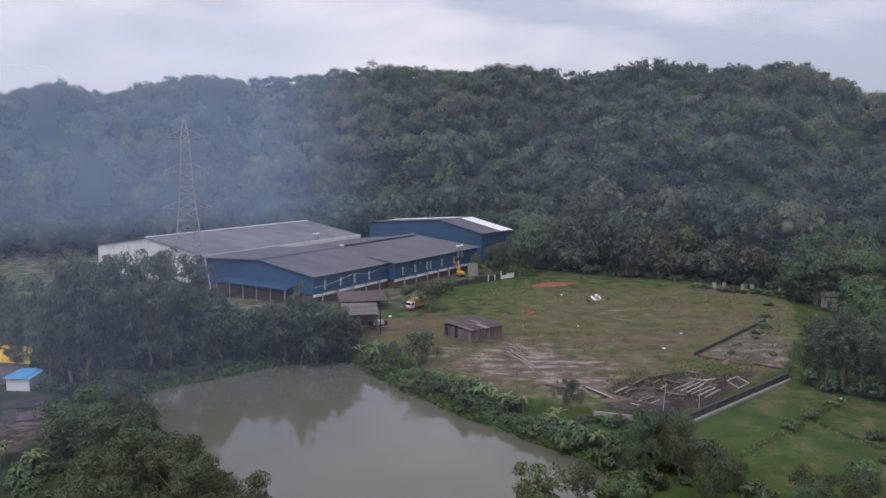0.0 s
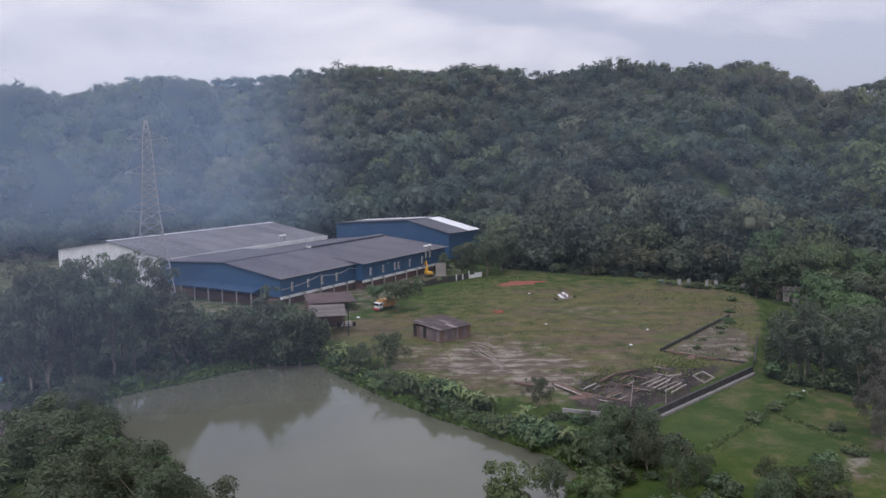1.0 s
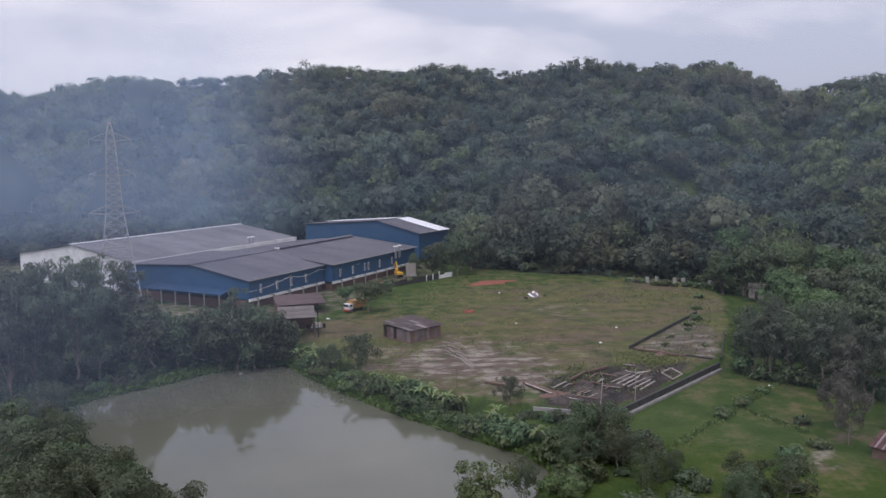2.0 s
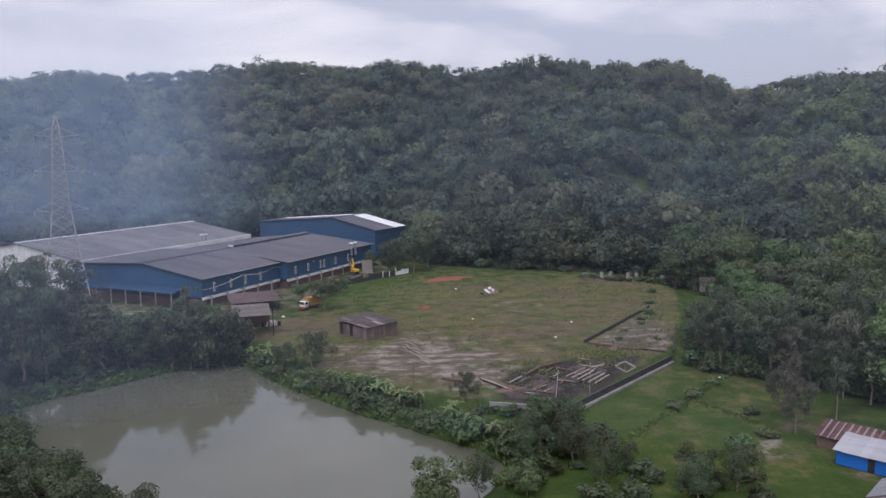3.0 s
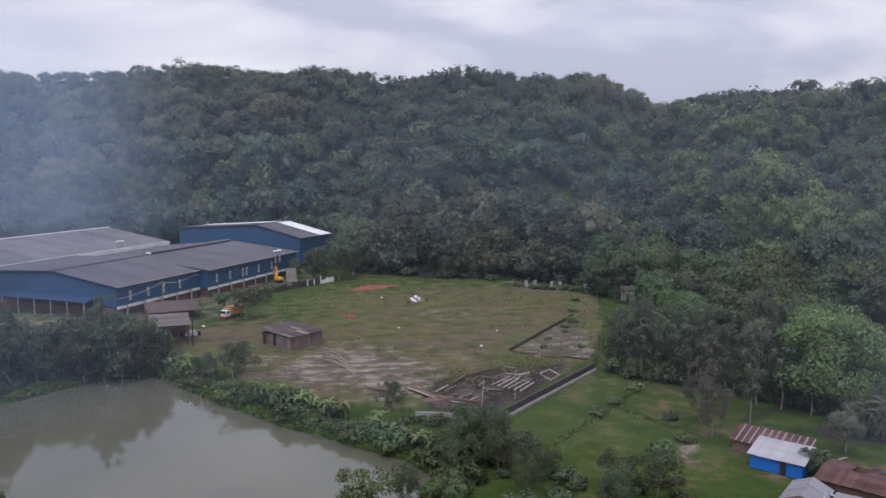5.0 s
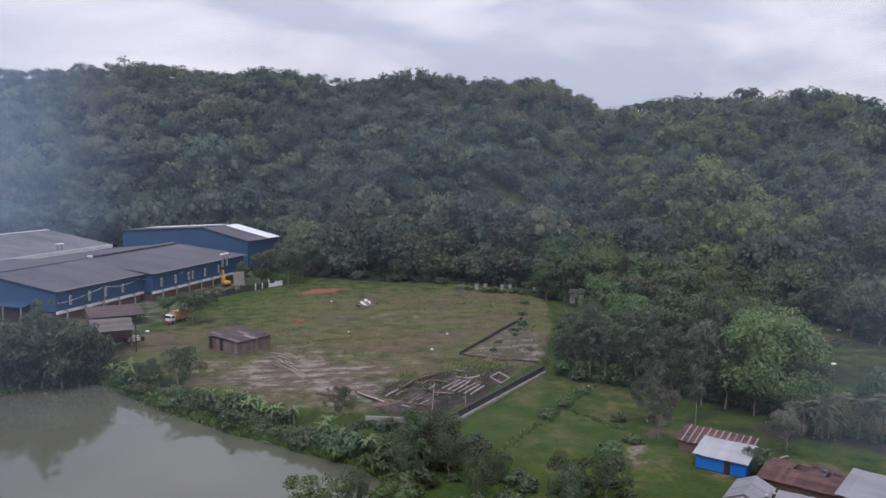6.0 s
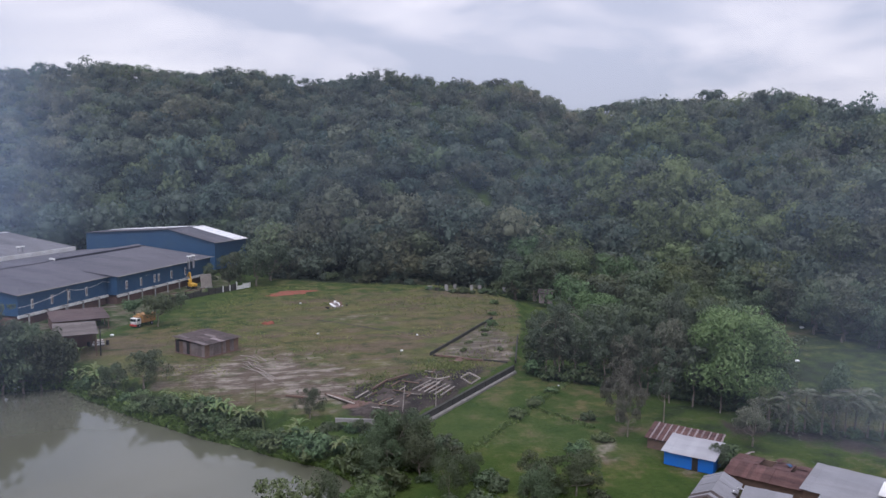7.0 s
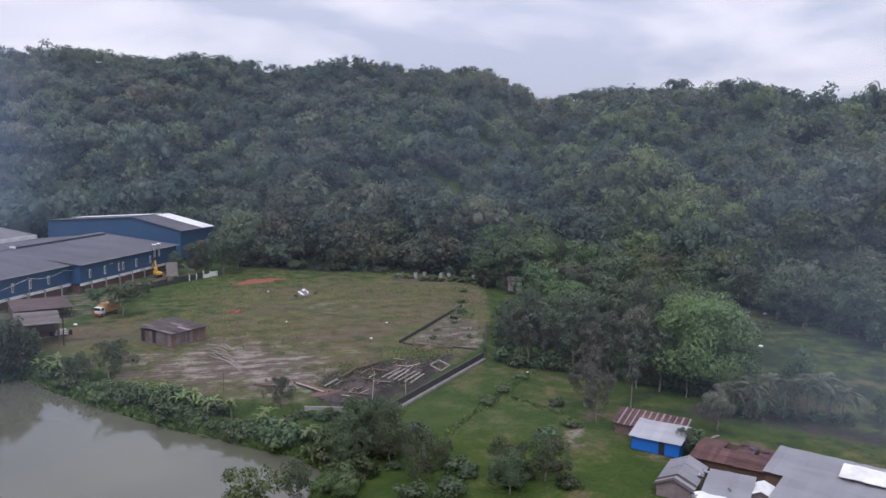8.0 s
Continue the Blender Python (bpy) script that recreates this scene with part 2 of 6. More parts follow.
M_ledge = weathered("pale_worn_concrete", (0.235, 0.220, 0.200), (0.105, 0.100, 0.085), 0.8, 6.0, 0.95)
M_concrete = weathered("grey_concrete", (0.30, 0.29, 0.27), (0.14, 0.135, 0.125), 0.6, 7.0, 0.9)
M_rust_roof = corrugated("rusty_roof_sheet", (0.048, 0.021, 0.020), (0.128, 0.066, 0.057), "x", 0.09, 0.8, amount=0.9, stain_scale=0.5, vary=0.22)
M_old_roof = corrugated("weathered_tin_roof", (0.046, 0.034, 0.033), (0.098, 0.074, 0.070), "x", 0.09, 0.85, amount=0.9, stain_scale=0.5, vary=0.3)
M_tin_wall = corrugated("weathered_tin_wall", (0.240, 0.205, 0.205), (0.150, 0.105, 0.100), "y", 0.09, 0.6, amount=0.7, stain_scale=0.7, vary=0.2)
M_hut_wall = corrugated("rusted_tin_wall", (0.165, 0.138, 0.134), (0.100, 0.070, 0.064), "y", 0.09, 0.6, amount=0.8, stain_scale=0.7, vary=0.3)
M_tin_roof = corrugated("pale_tin_roof", (0.250, 0.250, 0.267), (0.178, 0.175, 0.188), "x", 0.09, 0.5, amount=0.7, stain_scale=0.3)
M_bright_tin = corrugated("clean_tin_roof", (0.380, 0.380, 0.400), (0.280, 0.276, 0.290), "x", 0.09, 0.5, amount=0.7, stain_scale=0.3)
M_bright_blue = weathered("bright_blue_paint", (0.015, 0.130, 0.520), (0.030, 0.150, 0.420), 0.8, 6.0, 0.6, kind="object")
M_timber = weathered("weathered_timber", (0.16, 0.105, 0.075), (0.09, 0.062, 0.05), 1.5, 10.0, 0.9, kind="object", vary=0.2)
M_pale_timber = weathered("pale_timber", (0.36, 0.32, 0.28), (0.20, 0.17, 0.15), 1.5, 10.0, 0.85, kind="object", vary=0.2)
M_rubble = weathered("grey_brown_stone", (0.165, 0.150, 0.135), (0.095, 0.083, 0.074), 0.8, 6.0, 0.95, vary=0.2)
M_steel = weathered("galvanised_steel", (0.36, 0.36, 0.38), (0.24, 0.24, 0.25), 1.0, 8.0, 0.5, 0.3, kind="object")
M_dark = weathered("dark_interior", (0.025, 0.023, 0.022), (0.045, 0.040, 0.036), 1.0, 6.0, 0.95)
M_yellow = weathered("yellow_machine_paint", (0.62, 0.36, 0.03), (0.40, 0.22, 0.03), 0.8, 6.0, 0.5, kind="object")
M_orange = weathered("orange_truck_paint", (0.38, 0.21, 0.07), (0.26, 0.15, 0.06), 0.8, 6.0, 0.5, kind="object")
M_red = weathered("red_paint", (0.42, 0.05, 0.035), (0.28, 0.05, 0.04), 1.0, 6.0, 0.55, kind="object")
M_glass = weathered("dark_window_glass", (0.03, 0.035, 0.04), (0.05, 0.055, 0.06), 1.0, 4.0, 0.12, spec=0.5, kind="object")
M_rubber = weathered("black_rubber", (0.02, 0.02, 0.02), (0.04, 0.038, 0.035), 2.0, 8.0, 0.9, kind="object")
M_red_soil = weathered("red_earth", (0.235, 0.068, 0.045), (0.125, 0.086, 0.052), 0.6, 5.0, 0.95)
M_dark_soil = weathered("dark_wet_soil", (0.060, 0.048, 0.042), (0.105, 0.088, 0.075), 0.5, 4.0, 0.95)
M_plastic_white = weathered("white_plastic", (0.78, 0.78, 0.76), (0.62, 0.61, 0.58), 2.0, 8.0, 0.5, kind="object")
M_yellow_roof = weathered("yellow_tarpaulin", (0.75, 0.48, 0.02), (0.60, 0.38, 0.03), 0.8, 5.0, 0.6)
M_blue_roof = weathered("light_blue_sheet", (0.09, 0.30, 0.55), (0.14, 0.34, 0.52), 0.8, 5.0, 0.55)


# ---- building blocks ----
def part(name, bm, mat, parent=None, label="", smooth=False):
    """Links a bmesh as one mesh object, under a thing or a part."""
    me = bpy.data.meshes.new(name)
    bm.to_mesh(me)
    bm.free()
    me.materials.append(mat)
    if smooth:
        me.polygons.foreach_set("use_smooth", [True] * len(me.polygons))
    ob = new(name, me)
    ob.parent = parent
    return tagged(ob, label)


def shared(name, me, parent=None, m=None, label=""):
    """One more object on a mesh that others use too."""
    ob = new(name, me)
    ob.parent = parent
    if m is not None:
        ob.matrix_basis = m
    return tagged(ob, label)


def thing(name, label, category, m=None, group="", kind=""):
    ob = new(name)
    ob.empty_display_size = 0.3
    if m is not None:
        ob.matrix_basis = m
    return tagged(ob, label, category, group, kind)


def block(bm, size, at=(0, 0, 0), turn=(0, 0, 0), bevel=0.0):
    """A box of that size, centred at a place."""
    made = bmesh.ops.create_cube(bm, size=1.0, matrix=pose(*at, *turn) @ Matrix.Diagonal((*size, 1)))
    if bevel:
        edges = list({e for v in made["verts"] for e in v.link_edges})
        bmesh.ops.bevel(bm, geom=edges, offset=bevel, segments=1, affect="EDGES")
    return bm


def rod(bm, a, b, r, r2=None, sides=6):
    """A round bar from a to b."""
    a, b = Vector(a), Vector(b)
    d = b - a
    q = d.to_track_quat("Z", "Y").to_matrix().to_4x4()
    bmesh.ops.create_cone(bm, cap_ends=True, segments=sides, radius1=r, radius2=r if r2 is None else r2, depth=d.length,
                          matrix=Matrix.Translation((a + b) / 2) @ q)
    return bm


def bar(bm, a, b, w, h=None):
    """A square bar from a to b."""
    a, b = Vector(a), Vector(b)
    d = b - a
    q = d.to_track_quat("Z", "Y").to_matrix().to_4x4()
    bmesh.ops.create_cube(bm, size=1.0, matrix=Matrix.Translation((a + b) / 2) @ q @ Matrix.Diagonal((w, h or w, d.length, 1)))
    return bm


def sheet(bm, p, q, r, s, thick=0.04):
    """A slab over four corners, thick downwards."""
    n = (Vector(q) - Vector(p)).cross(Vector(s) - Vector(p)).normalized() * thick
    if n.z < 0:
        n = -n
    top = [bm.verts.new(Vector(c)) for c in (p, q, r, s)]
    low = [bm.verts.new(Vector(c) - n) for c in (p, q, r, s)]
    bm.faces.new(top)
    bm.faces.new(low[::-1])
    for i in range(4):
        j = (i + 1) % 4
        bm.faces.new((top[j], top[i], low[i], low[j]))
    bmesh.ops.recalc_face_normals(bm, faces=bm.faces)
    return bm


def prism(bm, outline, lift):
    """A solid from a ring of points, pushed along a vector."""
    a = [bm.verts.new(Vector(c)) for c in outline]
    b = [bm.verts.new(Vector(c) + Vector(lift)) for c in outline]
    bm.faces.new(a)
    bm.faces.new(b[::-1])
    for i in range(len(a)):
        j = (i + 1) % len(a)
        bm.faces.new((a[j], a[i], b[i], b[j]))
    bmesh.ops.recalc_face_normals(bm, faces=bm.faces)
    return bm


def fast_mesh(name, verts, faces, mat, tint=None, attr="tint"):
    """A mesh from arrays of corners and of faces with the same number of corners each."""
    me = bpy.data.meshes.new(name)
    n, k = faces.shape
    me.vertices.add(len(verts))
    me.vertices.foreach_set("co", np.ascontiguousarray(verts, dtype=np.float32).ravel())
    me.loops.add(n * k)
    me.loops.foreach_set("vertex_index", np.ascontiguousarray(faces, dtype=np.int32).ravel())
    me.polygons.add(n)
    me.polygons.foreach_set("loop_start", np.arange(0, n * k, k, dtype=np.int32))
    me.polygons.foreach_set("loop_total", np.full(n, k, dtype=np.int32))
    me.update(calc_edges=True)
    if tint is not None:
        at = me.color_attributes.new(attr, "FLOAT_COLOR", "POINT")
        at.data.foreach_set("color", np.ascontiguousarray(tint, dtype=np.float32).ravel())
    me.materials.append(mat)
    return me


def soften(me, normals):
    """Gives a crown the rounded shading of its leaf masses, in place of each leaf's own facet."""
    at = me.attributes.new("custom_normal", "FLOAT_VECTOR", "POINT")
    at.data.foreach_set("vector", np.ascontiguousarray(normals, dtype=np.float32).ravel())


# ---- lie of the land ----
POND = np.array([(-52.7, 132.2), (-49.5, 137.2), (-41, 143.3), (-34, 150.3), (-27.4, 154.6), (-18.8, 154.6), (-14.6, 146.3), (-8.6, 137.2),
                 (-2.3, 128.5), (4.1, 119.9), (9.9, 114.1), (14.4, 108.4), (19.3, 103.7), (22.4, 96.6), (19.1, 91.2), (10, 80), (-8, 72),
                 (-22, 78), (-23.9, 91.6), (-30.2, 100.2), (-36.3, 106.2), (-42.4, 114.1), (-46.9, 120.5)])
YARD = np.array([(34.5, 114.4), (62.5, 139.2), (78, 165), (95, 205), (92, 232), (60, 255), (20, 275), (-10, 300), (-90, 420), (-200, 330), (-120, 215),
                 (-60, 190), (-30, 172), (-14, 160), (-2, 140), (10, 126), (20, 119)])
WATER = -2.0
BUNDS = ((37.7, 99.5, 74.2, 133.2), (57.0, 116.5, 61.5, 105.5))


def polygon_distance(x, y, poly):
    """Signed distance to a ring: negative inside."""
    px, py = np.asarray(x, float), np.asarray(y, float)
    best = np.full(px.shape, 1e9)
    inside = np.zeros(px.shape, bool)
    for i in range(len(poly)):
        ax, ay = poly[i]
        bx, by = poly[(i + 1) % len(poly)]
        dx, dy = bx - ax, by - ay
        s = np.clip(((px - ax) * dx + (py - ay) * dy) / (dx * dx + dy * dy), 0, 1)
        best = np.minimum(best, np.hypot(px - ax - s * dx, py - ay - s * dy))
        cross = (ay > py) != (by > py)
        inside ^= cross & (px < dx * (py - ay) / (dy if dy else 1e-9) + ax)
    return np.where(inside, -best, best)


def smooth(a, b, v):
    s = np.clip((v - a) / (b - a), 0, 1)
    return s * s * (3 - 2 * s)


# the hill: where its foot and its ridge lie, and how high it climbs, by bearing
BEARING = np.array([-75, -45, -29, -26, -23, -19, -14, -9, -3, 3, 5, 7, 11, 17, 21, 24.5, 28.3, 30.5, 37, 40.5, 43, 45.5, 51, 60, 90])
FOOT = np.array([330, 335, 335, 335, 335, 335, 340, 350, 355, 352, 338, 276, 262, 258, 258, 262, 262, 258, 245, 236, 230, 222, 204, 190, 220])
RIDGE = np.array([560, 560, 560, 560, 555, 555, 550, 545, 535, 520, 510, 500, 490, 475, 470, 470, 475, 470, 455, 450, 450, 450, 440, 430, 430])
CLIMB = np.array([3.2, 3.6, 4.0, 4.7, 4.2, 5.05, 5.45, 6.0, 6.2, 6.2, 6.3, 6.42, 6.25, 5.5, 6.2, 6.1, 4.15, 4.5, 4.95, 5.12, 4.4, 3.05, 2.85, 2.8, 2.5])


def wave_noise(x, y, seed=0):
    """Cheap smooth unevenness, about -1 to 1."""
    r = np.random.RandomState(seed)
    out = np.zeros(np.shape(x))
    for i in range(9):
        a, k = r.rand() * 6.28, 0.6 * 1.35 ** i
        out = out + np.sin((x * np.cos(a) + y * np.sin(a)) * k + r.rand() * 6.28) / (1 + 0.35 * i)
    return out / 3.2


def hill_height(x, y):
    b = np.degrees(np.arctan2(x, y))
    r = np.hypot(x, y)
    foot, ridge = np.interp(b, BEARING, FOOT), np.interp(b, BEARING, RIDGE)
    top = 40 + ridge * np.tan(np.radians(np.interp(b, BEARING, CLIMB))) - 7.0
    s = (r - foot) / (ridge - foot)
    up = np.clip(s, 0, 1)
    z = top * (0.55 * up + 0.45 * np.sin(up * math.pi / 2))
    z = z + (wave_noise(x * 0.035, y * 0.035, 3) * 6.0 + wave_noise(b * 0.16, r * 0.006, 5) * 11.0) * np.clip(s * 4, 0, 1) * np.clip((1.05 - s) * 3, 0, 1)
    fold = np.clip(np.sin(np.clip(s, 0, 1) * math.pi), 0, 1)
    for b0, bend, width, deep in ((5.5, 4.0, 2.6, 17.0), (27.0, 2.5, 2.4, 15.0), (-15.0, 3.0, 3.0, 12.0), (40.5, -3.0, 2.6, 12.0)):
        z = z - deep * fold * np.exp(-((b - b0 - bend * s) / width) ** 2)
    for b0, bend, width, tall in ((16.0, 3.0, 4.0, 5.0), (34.0, 1.0, 3.0, 6.0), (-4.0, 2.0, 4.0, 5.0)):
        z = z + tall * fold * np.exp(-((b - b0 - bend * s) / width) ** 2)
    z = z * np.where(s > 1, np.clip(1 - (s - 1) * 0.5, 0.15, 1), 1)
    ahead = smooth(-20, 60, np.asarray(y, float))
    return np.where(s > 0, z, 0) * ahead, s


def ground_height(x, y):
    x, y = np.asarray(x, float), np.asarray(y, float)
    yard, pond = polygon_distance(x, y, YARD), polygon_distance(x, y, POND)
    z = -1.3 * smooth(-0.3, 0.9, yard)
    z = z + 0.12 * wave_noise(x * 0.3, y * 0.3, 1) * smooth(0, 3, pond)
    hz, s = hill_height(x, y)
    z = z + np.maximum(hz, 0)
    for ax, ay, bx, by in BUNDS:
        k = np.clip(((x - ax) * (bx - ax) + (y - ay) * (by - ay)) / ((bx - ax) ** 2 + (by - ay) ** 2), 0, 1)
        z = z + 0.35 * np.exp(-(np.hypot(x - ax - k * (bx - ax), y - ay - k * (by - ay)) / 0.9) ** 2)
    bank = WATER + 0.05 + np.clip(pond, -4, 4) * 0.42
    return np.where(pond < 4, np.minimum(z, bank), z)


def axis(lo, hi, step, reach, grow=1.35):
    mid_part = list(np.arange(lo, hi + step, step))
    out, s, v = [], step, mid_part[-1]
    while v < reach:
        s *= grow
        v += s
        out.append(v)
    front, s, v = [], step, lo
    while v > -reach:
        s *= grow
        v -= s
        front.append(v)
    return np.array(front[::-1] + mid_part + out)


def build_ground():
    xs, ys = axis(-170, 260, 1.6, 4500), axis(60, 300, 1.6, 4500, 1.18)
    gx, gy = np.meshgrid(xs, ys)
    fx, fy = gx.ravel(), gy.ravel()
    z = ground_height(fx, fy)
    verts = np.stack([fx, fy, z], 1)
    nx, ny = len(xs), len(ys)
    i = (np.arange(ny - 1)[:, None] * nx + np.arange(nx - 1)[None]).ravel()
    faces = np.stack([i, i + 1, i + nx + 1, i + nx], 1)
    yard = polygon_distance(fx, fy, YARD)
    pond = polygon_distance(fx, fy, POND)
    _, s = hill_height(fx, fy)
    factory = polygon_distance(fx, fy, np.array([(-30, 172), (-12, 195), (8, 238), (25, 275), (-60, 400), (-200, 330), (-120, 215), (-60, 190)]))
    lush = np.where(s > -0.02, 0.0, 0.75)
    lush = np.where((fx > 20) & (yard > 0) & (fy < 170), 1.0, lush)
    lush = np.where((fx > 70) & (fy < 112), 0.66, lush)
    lush = np.where(fx > 98, 0.48, lush)
    lush = np.where((fx < 0) & (yard > 0) & (s < 0), 0.30, lush)
    lush = lush * smooth(-2, 3, pond + 2)
    dry = np.where(yard < -1, 0.75, 0.0) * smooth(-3, 6, factory)
    field = (fx > 24) & (yard > 0.5) & (fy < 150) & (fx < 100)
    far_strip = smooth(214, 232, fy - 0.1 * fx)
    dry = dry * (1 - 0.45 * far_strip)
    beyond = smooth(-1, 1, ((fx - 37.7) * 33.7 - (fy - 99.5) * 36.5) / 49.7)
    dry = np.where(field, 0.14 + 0.17 * beyond + 0.34 * wave_noise(fx * 0.07, fy * 0.07, 14), dry)
    dry = np.where(fx > 98, 0.34 + 0.3 * wave_noise(fx * 0.03, fy * 0.11, 16), dry)
    left_side = smooth(30, 8, fx) * smooth(180, 200, fy)
    dry = dry * (1 - 0.5 * left_side)
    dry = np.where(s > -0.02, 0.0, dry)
    mud = np.where(yard < 0, 1, 0) * np.exp(-(((fx - 16) / 19) ** 2 + ((fy - 145) / 15) ** 2)) * 0.80
    mud = np.maximum(mud, np.where(yard < 0, 1, 0) * np.exp(-(((fx - 25) / 12) ** 2 + ((fy - 133) / 11) ** 2)) * 0.80)
    plot = polygon_distance(fx, fy, np.array([(51, 151), (74, 181), (74, 161), (63.5, 141.5)]))
    mud = np.maximum(mud, np.where(yard < -1, 1, 0) * np.exp(-(((fx - 14) / 27) ** 2 + ((fy - 148) / 22) ** 2)) * 0.56)
    for ax, ay, bx, by in ((4, 150, 30, 146), (6, 142, 27, 137), (8, 156, 24, 152), (12, 160, 22, 141)):
        k = np.clip(((fx - ax) * (bx - ax) + (fy - ay) * (by - ay)) / ((bx - ax) ** 2 + (by - ay) ** 2), 0, 1)
        mud = np.maximum(mud, np.exp(-(np.hypot(fx - ax - k * (bx - ax), fy - ay - k * (by - ay)) / 1.8) ** 2) * 0.85)
    mud = np.maximum(mud, smooth(2, -2, plot) * 0.60)
    works = polygon_distance(fx, fy, np.array([(30, 134), (43, 140), (58, 140), (50, 129), (36, 115), (25, 119)]))
    mud = np.maximum(mud, smooth(2, -3, works) * 0.25 * (yard < 0))
    mud = np.maximum(mud, np.exp(-(((fx - 45) / 18) ** 2 + ((fy - 192) / 12) ** 2)) * 0.34 * (yard < 0))
    mud = np.maximum(mud, smooth(4, -4, factory) * 0.45)
    mud = np.maximum(mud, np.exp(-(((fx + 64) / 7) ** 2 + ((fy - 112) / 13) ** 2)) * 0.8)
    for ax, ay, bx, by in ((50, 91.5, 55.7, 94.3), (55.7, 94.3, 57.5, 96.6), (55.7, 94.3, 58.6, 93.4), (57.5, 96.6, 64.8, 102), (64.8, 102, 70, 107)):
        k = np.clip(((fx - ax) * (bx - ax) + (fy - ay) * (by - ay)) / ((bx - ax) ** 2 + (by - ay) ** 2), 0, 1)
        mud = np.maximum(mud, np.exp(-(np.hypot(fx - ax - k * (bx - ax), fy - ay - k * (by - ay)) / 1.2) ** 2) * 0.50)
    mud = np.maximum(mud, np.exp(-(((fx - 72) / 12) ** 2 + ((fy - 74) / 12) ** 2)) * 0.75)
    dark_soil = np.maximum(smooth(2.5, -2, works) * 1.0, smooth(1, -4, plot) * 0.34) * (yard < -0.3)
    dark_soil = np.maximum(dark_soil, np.exp(-(((fx + 64) / 9) ** 2 + ((fy - 113) / 15) ** 2)) * 0.62)
    # a darker strip of ground colour runs along the row of palms, with no dip
    for ax, ay, bx, by in ((84, 98.5, 91, 94.5), (91, 94.5, 96.5, 87), (96.5, 87, 101, 78)):
        k = np.clip(((fx - ax) * (bx - ax) + (fy - ay) * (by - ay)) / ((bx - ax) ** 2 + (by - ay) ** 2), 0, 1)
        dark_soil = np.maximum(dark_soil, np.exp(-(np.hypot(fx - ax - k * (bx - ax), fy - ay - k * (by - ay)) / 3.4) ** 2) * 0.78)
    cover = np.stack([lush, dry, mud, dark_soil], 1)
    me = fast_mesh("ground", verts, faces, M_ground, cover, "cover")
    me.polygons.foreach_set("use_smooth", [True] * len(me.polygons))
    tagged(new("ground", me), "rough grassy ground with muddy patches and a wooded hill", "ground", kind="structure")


build_ground()


def build_water():
    bm = bmesh.new()
    bm.faces.new([bm.verts.new((x, y, WATER)) for x, y in POND + np.sign(POND - POND.mean(0)) * 1.2])
    tagged(part("water", bm, M_water), "still murky grey-green pond water", "pond", kind="structure")


build_water()


# ---- leaves and trees ----
def unit(v):
    return v / (np.linalg.norm(v, axis=1, keepdims=True) + 1e-9)


def leaf_clumps(rs, place, out, length, width, droop=0.25, up=0.35):
    """Pointed leaf clumps at places, facing outwards more or less."""
    n = len(place)
    normal = unit(out + rs.normal(0, 0.55, (n, 3)) + np.array([0, 0, up]))
    side = unit(np.cross(normal, rs.normal(0, 1, (n, 3))))
    along = np.cross(side, normal)
    L = (length * rs.uniform(0.6, 1.35, n))[:, None]
    Wd = (width * rs.uniform(0.6, 1.35, n))[:, None]
    tip = place + along * L * 0.6 - np.array([0, 0, 1.0]) * L * droop
    a = place - along * L * 0.4 + side * Wd * 0.6
    b = place - along * L * 0.3 - side * Wd * 0.6 + normal * Wd * 0.2
    verts = np.stack([a, tip, b], 1).reshape(-1, 3)
    return verts, np.arange(3 * n).reshape(n, 3)


def crown_lobes(rs, radius, height, count, low=0.0, wild=0.0):
    """Centres and radii of the rounded masses that make up a crown."""
    lobes = []
    for i in range(count):
        a = rs.rand() * 6.28
        h = low + (1 - low) * rs.rand()
        reach = radius * math.sqrt(max(0.05, 1 - (h * 1.1 - 0.35) ** 2)) * rs.uniform(0.40, 0.92)
        r = radius * rs.uniform(0.20, 0.42)
        if wild:
            reach *= 1 + wild * rs.uniform(-0.7, 0.35) * math.cos(a * 2 + count)
            r *= 1 - wild * rs.uniform(0.1, 0.5)
        lobes.append((reach * math.cos(a), reach * math.sin(a), height * (h * 0.8 + 0.12), r, r * rs.uniform(0.7, 0.95)))
    lobes.append((0, 0, height * 0.55, radius * (0.55 - 0.2 * wild), height * (0.36 - 0.1 * wild)))
    return np.array(lobes)


